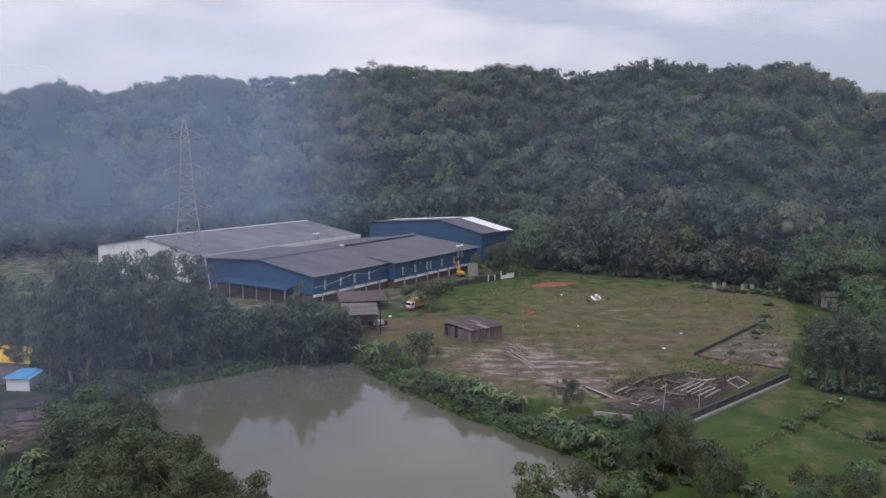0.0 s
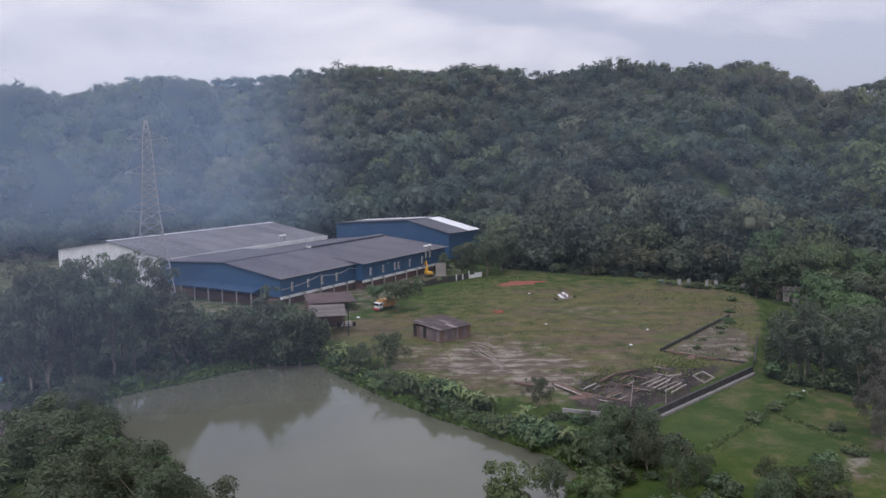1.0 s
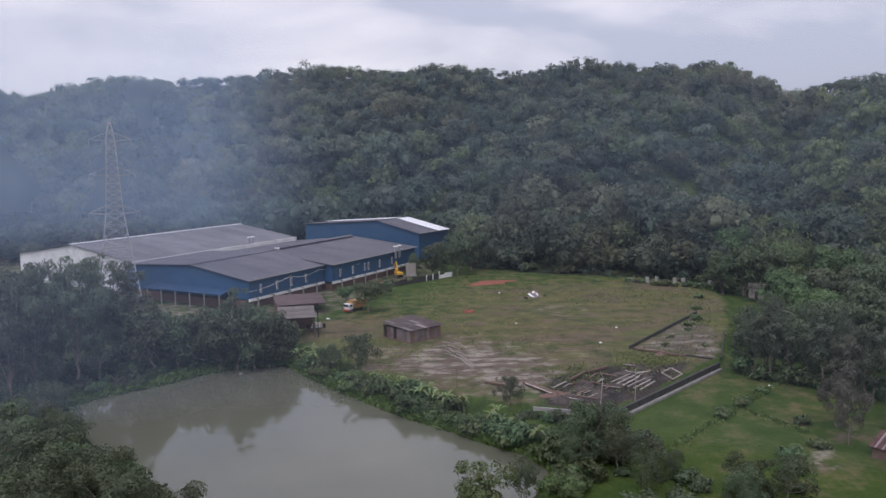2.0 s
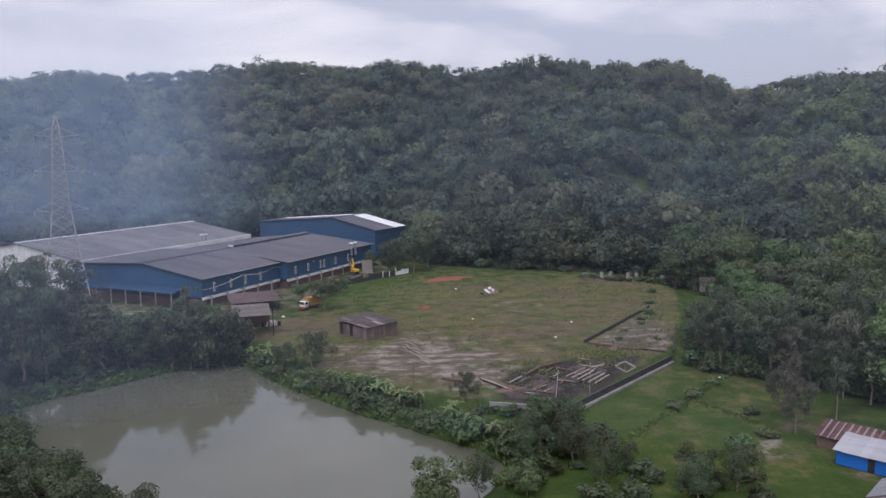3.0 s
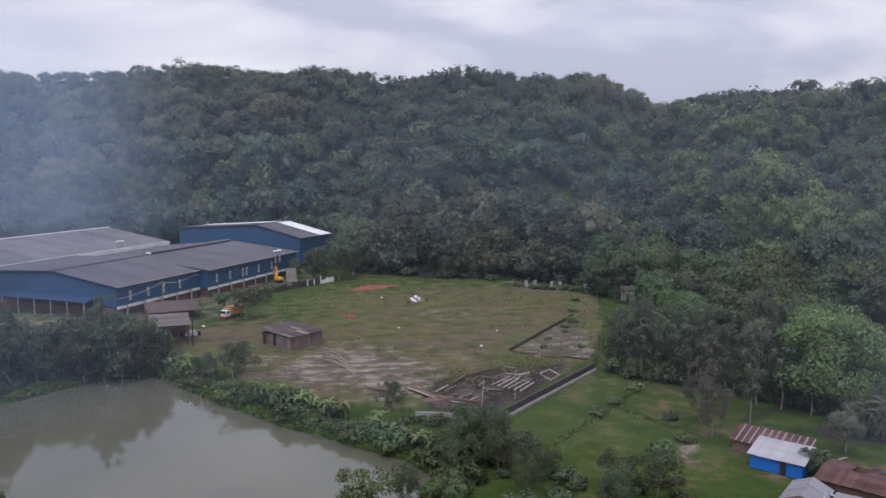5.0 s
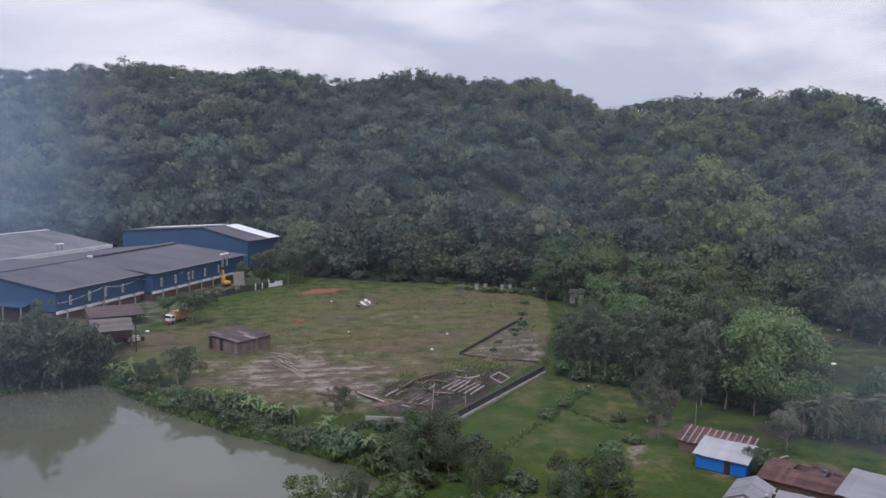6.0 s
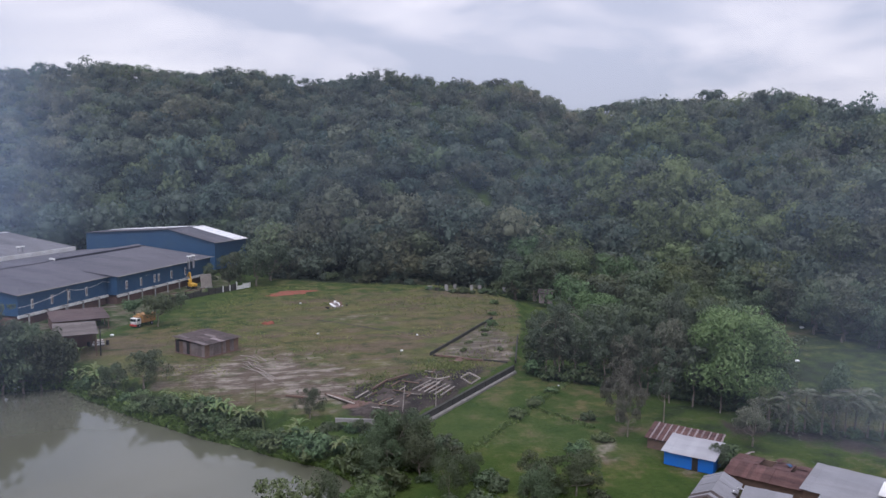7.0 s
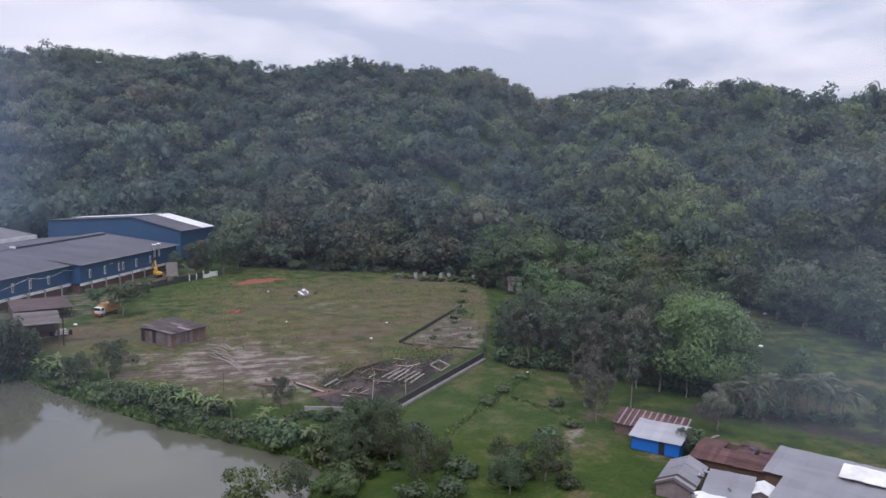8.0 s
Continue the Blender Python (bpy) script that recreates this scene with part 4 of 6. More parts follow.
# ---- open sheds between factory and pond ----
def open_shed(label, x, y, turn, L, Dp, front, back, roof_mat, sheets, low_wall=M_brick, base=0.0):
    shed = thing("open_shed", label, "shed", pose(x, y, base, 0, 0, turn))
    for px, py, h in ((0, 0, front), (L, 0, front), (0, Dp, back), (L, Dp, back), (L / 2, 0, front), (L, Dp / 2, (front + back) / 2)):
        part("post", block(bmesh.new(), (0.2, 0.2, h), (px, py, h / 2), bevel=0.02), M_timber, shed)
    part("beam", block(bmesh.new(), (L + 0.4, 0.16, 0.22), (L / 2, 0, front - 0.1)), M_timber, shed)
    part("back_wall", block(bmesh.new(), (L - 0.3, 0.2, back - 0.4), (L / 2, Dp, (back - 0.4) / 2)), low_wall, shed)
    part("side_wall", block(bmesh.new(), (0.2, Dp - 0.3, front - 0.5), (0, Dp / 2, (front - 0.5) / 2)), low_wall, shed)
    w = (L + 0.8) / sheets
    rs = random.Random(int(x * 10))
    for i in range(sheets):
        x0, j = -0.4 + i * w, rs.uniform(-0.04, 0.05)
        part("roof_sheet", sheet(bmesh.new(), (x0, -0.5, front + 0.05 + j), (x0 + w + 0.03, -0.5, front + 0.05 + j), (x0 + w + 0.03, Dp + 0.4, back + 0.1 + j), (x0, Dp + 0.4, back + 0.1 + j), 0.05), roof_mat, shed)
    return shed


open_shed("open-fronted shed with a weathered brownish tin roof on dark posts", -22.0, 169.0, 8, 7.4, 9.5, 4.6, 5.2, M_front_shed, 8)
open_shed("low open shed with a weathered brown tin roof", -25.5, 194.5, 14, 11.5, 10, 2.6, 3.3, M_brown_roof, 11)
yard_post = part("tall_post", rod(bmesh.new(), (0, 0, -0.3), (0, 0, 6.0), 0.13, 0.10, 8), M_dark)
yard_post.matrix_basis = pose(-13.9, 170.0, 0)
tagged(yard_post, "tall dark timber post beside the open shed", "post")


def build_sheet_stack():
    st = thing("sheet_stack", "stack of pale metal sheets and drums under the shed", "stack", pose(-15.2, 179.5, 0.0, 0, 0, 12))
    for i in range(5):
        part("sheet_pack", block(bmesh.new(), (2.6 - 0.2 * i, 1.5, 0.2), (0.05 * i, 0, 0.15 + 0.23 * i), bevel=0.02), M_plastic_white if i % 2 else M_pale_timber, st)
    for x in (-1.8, 1.9):
        part("drum", rod(bmesh.new(), (x, 0, 0), (x, 0, 0.95), 0.32, sides=12), M_dark, st)


build_sheet_stack()


# ---- lorry ----
def build_lorry():
    lorry = thing("lorry", "small lorry with white cab and orange box body", "truck", pose(-8.9, 196.4, 0.0, 0, 0, -42))
    cab = part("cab", block(bmesh.new(), (2.0, 1.6, 1.55), (0, 0.8, 1.45), bevel=0.14), M_white_paint, lorry)
    part("windscreen", block(bmesh.new(), (1.7, 0.06, 0.68), (0, -0.02, 1.72), (8, 0, 0), 0.02), M_glass, cab, "dark windscreen")
    for x in (-1.0, 1.0):
        part("side_window", block(bmesh.new(), (0.05, 0.8, 0.55), (x, 0.75, 1.75), bevel=0.02), M_glass, cab)
        part("headlight", block(bmesh.new(), (0.32, 0.06, 0.22), (x * 0.72, -0.02, 0.98), bevel=0.02), M_steel, cab)
        part("mirror", block(bmesh.new(), (0.12, 0.08, 0.36), (x * 1.15, 0.05, 1.75), bevel=0.02), M_rubber, cab)
    part("bumper", block(bmesh.new(), (2.05, 0.22, 0.45), (0, -0.06, 0.55), bevel=0.05), M_red, lorry, "red front bumper")
    part("box_body", block(bmesh.new(), (2.15, 4.2, 2.0), (0, 4.1, 1.85), bevel=0.06), M_orange, lorry, "orange box body")
    part("roof_rack", block(bmesh.new(), (1.9, 0.7, 0.35), (0, 1.2, 2.4), bevel=0.08), M_orange, lorry)
    part("chassis", block(bmesh.new(), (0.9, 5.6, 0.25), (0, 3.1, 0.72)), M_rubber, lorry)
    for i in range(6):
        part("side_rib", block(bmesh.new(), (2.22, 0.07, 1.9), (0, 2.3 + i * 0.72, 1.85)), M_orange, lorry)
    for y in (0.9, 4.9):
        for x in (-0.9, 0.9):
            wheel = part("tyre", rod(bmesh.new(), (x - 0.14, y, 0.42), (x + 0.14, y, 0.42), 0.42, sides=14), M_rubber, lorry)
            part("rim", rod(bmesh.new(), (x - 0.16, y, 0.42), (x + 0.16, y, 0.42), 0.22, sides=10), M_steel, wheel)


build_lorry()


# ---- digger beside the factory ----
def build_digger():
    d = thing("excavator", "yellow tracked excavator with raised boom beside the factory", "excavator", pose(5.6, 252.0, 0.0, 0, 0, 25) @ Matrix.Diagonal((0.8, 0.8, 0.8, 1)))
    for x in (-1.1, 1.1):
        tr = part("track", block(bmesh.new(), (0.55, 3.4, 0.8), (x, 0, 0.42), bevel=0.2), M_rubber, d)
        for y in (-1.3, 0, 1.3):
            part("roller", rod(bmesh.new(), (x - 0.3, y, 0.42), (x + 0.3, y, 0.42), 0.26, sides=10), M_steel, tr)
    part("body", block(bmesh.new(), (2.4, 3.0, 1.2), (0, -0.3, 1.55), bevel=0.15), M_yellow, d)
    cab = part("cab", block(bmesh.new(), (1.0, 1.5, 1.6), (-0.7, 0.7, 2.7), bevel=0.12), M_yellow, d)
    part("window", block(bmesh.new(), (1.03, 1.1, 0.85), (-0.7, 0.75, 2.95), bevel=0.04), M_glass, cab)
    part("counterweight", block(bmesh.new(), (2.4, 0.7, 1.1), (0, -1.9, 1.6), bevel=0.2), M_yellow, d)
    part("boom", bar(bmesh.new(), (0.3, 1.0, 1.9), (0.3, 2.4, 6.0), 0.45, 0.6), M_yellow, d)
    part("stick", bar(bmesh.new(), (0.3, 2.3, 6.1), (0.3, 4.4, 4.2), 0.32, 0.42), M_yellow, d)
    part("ram", rod(bmesh.new(), (0.3, 1.5, 2.0), (0.3, 2.5, 4.6), 0.10), M_steel, d)
    part("bucket", prism(bmesh.new(), [(-0.2, 4.3, 4.3), (-0.2, 4.9, 4.0), (-0.2, 4.6, 3.2), (-0.2, 4.1, 3.5)], (1.0, 0, 0)), M_steel, d)
    screen = thing("sheet_stack", "pale timber-framed panel leaning near the excavator", "panel", pose(9.8, 252.5, 0.0, 0, 0, 25))
    part("panel", block(bmesh.new(), (3.6, 0.15, 4.2), (0, 0, 2.2), (-6, 0, 0)), M_pale_timber, screen)
    part("foot", block(bmesh.new(), (3.8, 1.4, 0.4), (0, 0, 0.15), bevel=0.05), M_concrete, screen)


build_digger()


# ---- lattice tower ----
def build_tower():
    tw = thing("pylon", "tall grey steel lattice transmission tower", "pylon", pose(-69.5, 212.0, 0.0, 0, 0, 18))
    prof = [(0, 5.7), (7, 4.7), (13, 3.8), (19, 2.95), (25, 2.2), (29, 1.9), (33, 1.65), (37, 1.4), (41, 1.2), (45, 0.95), (49, 0.3)]
    corner = [(-1, -1), (1, -1), (1, 1), (-1, 1)]
    for cx, cy in corner:
        bm = bmesh.new()
        rings = []
        for z, h in prof:
            w = 0.15
            rings.append([bm.verts.new((cx * h + dx * w, cy * h + dy * w, z - (0.5 if z == 0 else 0))) for dx, dy in corner])
        for lo, hi in zip(rings, rings[1:]):
            for i in range(4):
                bm.faces.new((lo[i], lo[(i + 1) % 4], hi[(i + 1) % 4], hi[i]))
        bm.faces.new(rings[0][::-1])
        bm.faces.new(rings[-1])
        part("leg", bm, M_steel, tw)
    levels = [z for (a, _), (b, _) in zip(prof, prof[1:]) for z in (a, (a + b) / 2)] + [49]
    panels = [(z, float(np.interp(z, [p[0] for p in prof], [p[1] for p in prof]))) for z in levels]
    for (z0, h0), (z1, h1) in zip(panels, panels[1:]):
        bm = bmesh.new()
        for i in range(4):
            (ax, ay), (bx, by) = corner[i], corner[(i + 1) % 4]
            bar(bm, (ax * h0, ay * h0, z0), (bx * h1, by * h1, z1), 0.12)
            bar(bm, (bx * h0, by * h0, z0), (ax * h1, ay * h1, z1), 0.12)
            bar(bm, (ax * h1, ay * h1, z1), (bx * h1, by * h1, z1), 0.12)
        part("bracing", bm, M_steel, tw)
    for z, h, reach in ((25, 2.2, 6.2), (35, 1.5, 5.6), (44, 1.0, 5.2)):
        for sgn in (-1, 1):
            bm = bmesh.new()
            tip = (sgn * reach, 0, z + 0.4)
            for y in (-h, h):
                bar(bm, (sgn * h, y, z), tip, 0.14)
                bar(bm, (sgn * h, y, z + 2.2), tip, 0.12)
                for k in (0.35, 0.65):
                    p = Vector((sgn * h, y, z)).lerp(Vector(tip), k)
                    q = Vector((sgn * h, y, z + 2.2)).lerp(Vector(tip), k)
                    bar(bm, p, q, 0.08)
            part("crossarm", bm, M_steel, tw)
            part("insulator", rod(bmesh.new(), tip, (tip[0], 0, z - 1.0), 0.07), M_steel, tw)


build_tower()


# ---- clutter in the yard ----
def heap(name, label, category, x, y, rx, ry, h, mat, seed, z=0.0):
    """A heap of loose earth with a ragged outline and lumps on it."""
    rs = np.random.RandomState(seed)
    n, m = 30, 9
    bm = bmesh.new()
    rings = []
    off = rs.rand(3) * 20
    for j in range(m):
        k = j / (m - 1)
        ring = []
        for i in range(n):
            a = i * 2 * math.pi / n
            rag = 1 + 0.55 * noise.noise(Vector((math.cos(a) * 1.6 + off[0], math.sin(a) * 1.6 + off[1], off[2]))) + 0.45 * noise.noise(Vector((math.cos(a) * 5 + off[2], math.sin(a) * 5, off[1])))
            w = (1 - k) * rag
            px, py = rx * w * math.cos(a), ry * w * math.sin(a)
            lump = 0.55 * noise.noise(Vector((px * 0.9 + off[1], py * 0.9, off[0]))) + 0.3 * noise.noise(Vector((px * 2.4, py * 2.4 + off[2], 3)))
            ring.append(bm.verts.new((px, py, max(-0.15, h * (k ** 0.8) * (1 + lump) + 0.5 * lump * h) if j else -0.2)))
        rings.append(ring)
    for a, b in zip(rings, rings[1:]):
        for i in range(n):
            bm.faces.new((a[i], a[(i + 1) % n], b[(i + 1) % n], b[i]))
    ob = part(name, bm, mat, smooth=True)
    ob.matrix_basis = pose(x, y, z, 0, 0, rs.rand() * 40)
    return tagged(ob, label, category)


heap("earth_heap", "low spread of bright red earth on the grass", "earth heap", 33.5, 236.0, 7.5, 4.0, 0.5, M_red_soil, 1)
heap("earth_heap", "small mound of red earth on the grass", "earth heap", 21.8, 192.5, 1.5, 1.0, 0.8, M_red_soil, 2)
heap("rubble_heap", "heap of broken brick and grey rubble", "rubble heap", 28.5, 123.5, 2.4, 1.4, 0.6, M_brick, 6)
heap("rubble_heap", "heap of broken brick and grey rubble", "rubble heap", 55.0, 146.5, 2.8, 1.0, 0.4, M_brick, 7)


rs_soil = random.Random(31)
for i in range(26):
    k = rs_soil.random()
    hx, hy = 31 + 18 * k + rs_soil.uniform(-4, 2), 120 + 13 * k + rs_soil.uniform(-2.0, 6)
    if polygon_distance(np.array([hx]), np.array([hy]), YARD)[0] < -1.5:
        heap("earth_mound", "small mound of dark dug soil beside the building works", "earth heap", hx, hy, rs_soil.uniform(0.6, 1.6), rs_soil.uniform(0.5, 1.1), rs_soil.uniform(0.3, 0.8), M_dark_soil, 40 + i)


def lying_beams(name, label, group, rows, z, w, h, mat):
    """Beams that lie about, one object each: x, y, turn, length."""
    for x, y, turn, L in rows:
        ob = part(name, block(bmesh.new(), (L, w, h), (0, 0, h / 2), bevel=0.02), mat)
        ob.matrix_basis = pose(x, y, z, 0, 0, turn)
        tagged(ob, label, "beam", group)


lying_beams("concrete_beam", "greyish concrete beam laid over the dug pit", "beams over the pit", [(41.3 + i * 0.64, 129.7 - i * 0.94, 45 + (i % 3) * 2 - 2, 6.6 - 0.15 * i) for i in range(6)], 0.5, 0.2, 0.2, M_pale_timber)
lying_beams("timber_beam", "pale timber beam lying in a square frame", "square timber frame", [(51.4, 134.8, 43, 3.7), (51.9, 130.6, 45, 4.2), (50.2, 131.3, 95, 4.4), (53.0, 134.0, 97, 3.9)], 0.1, 0.16, 0.25, M_pale_timber)
lying_beams("timber_beam", "dark timber baulk lying on the soil", "loose timber baulks", [(25.6, 127.5, -64, 6.0), (26.4, 126.8, -60, 6.5), (27.3, 125.8, -63, 6.0), (31.5, 117.0, -20, 4.0), (34.6, 133.0, 50, 6.0), (39.0, 136.5, 30, 5.0), (20.0, 129.5, -35, 5.5), (53.2, 148.4, -38, 6.0), (56.6, 145.2, -40, 5.0)], 0.15, 0.35, 0.35, M_timber)
lying_beams("timber_beam", "pale timber baulk lying on the soil", "loose timber baulks", [(26.0, 126.0, -62, 7.0), (30.0, 127.5, 48, 4.5), (46.6, 133.2, 20, 3.0)], 0.4, 0.2, 0.2, M_pale_timber)
rs_bits = random.Random(17)
bits = []
while len(bits) < 26:
    k = rs_bits.random()
    bx, by = 28 + 20 * k + rs_bits.uniform(-3, 3), 121 + 13 * k + rs_bits.uniform(-3, 6)
    if polygon_distance(np.array([bx]), np.array([by]), YARD)[0] < -1.5:
        bits.append((bx, by, rs_bits.choice((48, 52, -40, 44, -36)) + rs_bits.uniform(-8, 8), rs_bits.uniform(1.5, 4.5)))
lying_beams("plank", "dark weathered plank lying on dug soil", "scattered planks", bits[:16], 0.10, 0.26, 0.14, M_timber)
lying_beams("plank", "pale sawn plank lying on dug soil", "scattered planks", bits[16:], 0.10, 0.14, 0.12, M_pale_timber)
rs_poles = random.Random(8)
lying_beams("bamboo_pole", "pale bamboo pole lying on muddy ground", "scattered bamboo poles", [(14.5 + rs_poles.uniform(-1.2, 2.2), 161 - i * 1.25, -62 + rs_poles.uniform(-22, 18), rs_poles.uniform(3.5, 6.0)) for i in range(16)], 0.03, 0.10, 0.10, M_pale_timber)


def pole(label, x, y, h, lean, turn, r=0.07, mat=M_pale_timber, z=0.0):
    ob = part("pole", rod(bmesh.new(), (0, 0, -0.4), (0, 0, h), r, r * 0.8, 7), mat)
    ob.matrix_basis = pose(x, y, z, lean, 0, turn)
    return tagged(ob, label, "pole")


pole("leaning pale timber pole beside the dug pit", 34.4, 118.0, 4.6, 4, 60)
pole("tall thin pale pole standing by the boundary wall", 40.6, 119.8, 5.2, 1, 10)
pole("thin dark pole at the edge of the yard", 12.6, 129.5, 3.4, 2, 20, 0.05, M_timber)


def build_debris():
    pile = thing("debris_pile", "pile of discarded white boards and dark scrap on the grass", "debris pile", pose(41.9, 210.5, 0.0, 0, 0, 20) @ Matrix.Diagonal((0.95, 0.95, 0.8, 1)))
    rs = random.Random(3)
    for i in range(9):
        bm = block(bmesh.new(), (rs.uniform(0.6, 1.1), rs.uniform(1.8, 2.8), 0.08), (rs.uniform(-2.2, 2.0), rs.uniform(-0.8, 0.8), rs.uniform(0.35, 0.8)), (rs.uniform(30, 48), rs.uniform(-15, 15), rs.uniform(-25, 25)))
        part("board", bm, (M_white_paint, M_timber, M_tin_wall)[i % 3], pile)
    for i in range(6):
        bm = block(bmesh.new(), (0.7, 0.5, 0.4), (rs.uniform(-3, 4), rs.uniform(-1.4, 1.0), 0.15), (0, 0, rs.uniform(0, 90)), 0.05)
        part("lump", bm, (M_concrete, M_dark)[i % 2], pile)


build_debris()


def sack(x, y, size, z=0.0):
    bm = bmesh.new()
    bmesh.ops.create_icosphere(bm, subdivisions=2, radius=size, matrix=pose(0, 0, size * 0.4) @ Matrix.Diagonal((1.1, 0.7, 0.5, 1)))
    for v in bm.verts:
        v.co += Vector((noise.noise(v.co * 3) * size * 0.2, noise.noise(v.co * 3 + Vector((5, 0, 0))) * size * 0.2, 0))
    ob = part("white_sack", bm, M_plastic_white, smooth=True)
    ob.matrix_basis = pose(x, y, z)
    tagged(ob, "small filled white plastic sack on the ground", "sack", "white sacks")


for sx, sy, ss, sz in ((53.1, 170.5, 0.28, 0), (45.5, 156.9, 0.34, 0), (-13.0, 188.5, 0.45, 0), (-26.5, 155.2, 0.9, -2.0), (33.6, 218.0, 0.3, 0), (31.5, 178.0, 0.25, 0), (124.8, 129.9, 0.55, -1.35), (151.9, 157.0, 0.6, -1.35), (67.0, 127.2, 0.3, -1.1)):
    sack(sx, sy, ss, sz)


def build_rubble():
    """Loose stones over the unfinished plot and the works, too many to count."""
    r = np.random.RandomState(5)
    x, y = r.uniform(26, 76, 9000), r.uniform(114, 184, 9000)
    inside = np.minimum(polygon_distance(x, y, np.array([(51.5, 151), (74, 180), (73.5, 161), (63.5, 142)])), polygon_distance(x, y, np.array([(30, 133), (43, 139), (57, 139), (50, 130), (37, 117), (27, 120)])))
    keep = (inside < 0) & ((x > 50) | (r.rand(9000) < 0.35)) & (wave_noise(x * 0.5, y * 0.5, 2) > -0.25)
    x, y = x[keep], y[keep]
    n = len(x)
    s = r.uniform(0.05, 0.20, n)[:, None]
    p = np.stack([x, y, ground_height(x, y)], 1)
    a = r.rand(n) * 6.28
    d = [np.stack([np.cos(a + k), np.sin(a + k), np.full(n, -0.2)], 1) for k in (0, 2.1, 4.2)]
    v = np.stack([p + d[0] * s, p + d[1] * s, p + d[2] * s, p + np.array([0, 0, 1.0]) * s], 1).reshape(-1, 3)
    i = np.arange(n)[:, None] * 4
    f = np.concatenate([i + np.array([[0, 1, 3]]), i + np.array([[1, 2, 3]]), i + np.array([[2, 0, 3]])])
    tagged(new("rubble", fast_mesh("rubble", v, f, M_rubble)), "loose grey stones scattered over the unfinished plot", "rubble", kind="stuff")


build_rubble()


def build_clods():
    """A line of dark clods thrown up along an old furrow across the yard."""
    r = np.random.RandomState(23)
    n = 420
    k = r.rand(n)
    x = 33.9 + 22.0 * k + r.normal(0, 0.22, n)
    y = 194.3 - 27.0 * k + r.normal(0, 0.22, n) + 0.5 * np.sin(k * 9)
    s = r.uniform(0.08, 0.26, n)[:, None]
    p = np.stack([x, y, ground_height(x, y)], 1)
    a = r.rand(n) * 6.28
    d = [np.stack([np.cos(a + i), np.sin(a + i), np.full(n, -0.2)], 1) for i in (0, 2.1, 4.2)]
    v = np.stack([p + d[0] * s, p + d[1] * s, p + d[2] * s, p + np.array([0, 0, 0.9]) * s], 1).reshape(-1, 3)
    i = np.arange(n)[:, None] * 4
    f = np.concatenate([i + np.array([[0, 1, 3]]), i + np.array([[1, 2, 3]]), i + np.array([[2, 0, 3]])])
    tagged(new("soil_clods", fast_mesh("soil_clods", v, f, M_dark_soil)), "line of dark soil clods along a furrow in the grass", "soil", kind="stuff")


build_clods()


# ---- fences and outbuildings at the back ----
def build_fence():
    fence = thing("broken_fence", "broken concrete fence of dark panels and pale posts", "fence", pose(-3.0, 227.0, 0.0, 0, 0, 42))
    rs = random.Random(5)
    for i in range(13):
        h = rs.uniform(1.6, 2.6)
        part("post", block(bmesh.new(), (0.32, 0.28, h), (i * 2.9, 0, h / 2), (rs.uniform(-3, 3), rs.uniform(-3, 3), 0), 0.03), M_mossy if i < 8 else M_white_paint, fence)
        if i < 12:
            h = rs.uniform(1.0, 1.9)
            part("panel", block(bmesh.new(), (2.5, 0.12, h), (i * 2.9 + 1.45, 0.03, h / 2), bevel=0.02), M_mossy if i < 10 else M_white_paint, fence)
    part("rail", block(bmesh.new(), (13, 0.2, 0.25), (9.5, 0.05, 2.35)), M_timber, fence)
    back = thing("old_fence", "overgrown row of grey concrete fence slabs", "fence", pose(76.0, 231.0, 0.0, 0, 0, -32))
    for i in range(11):
        h = rs.uniform(1.0, 2.2)
        part("slab", block(bmesh.new(), (rs.uniform(0.8, 1.7), 0.14, h), (i * 2.6, rs.uniform(-1.2, 1.2), h / 2), (rs.uniform(-5, 5), rs.uniform(-4, 4), rs.uniform(-12, 12)), 0.03), M_mossy if i % 3 == 1 else M_concrete, back)


build_fence()


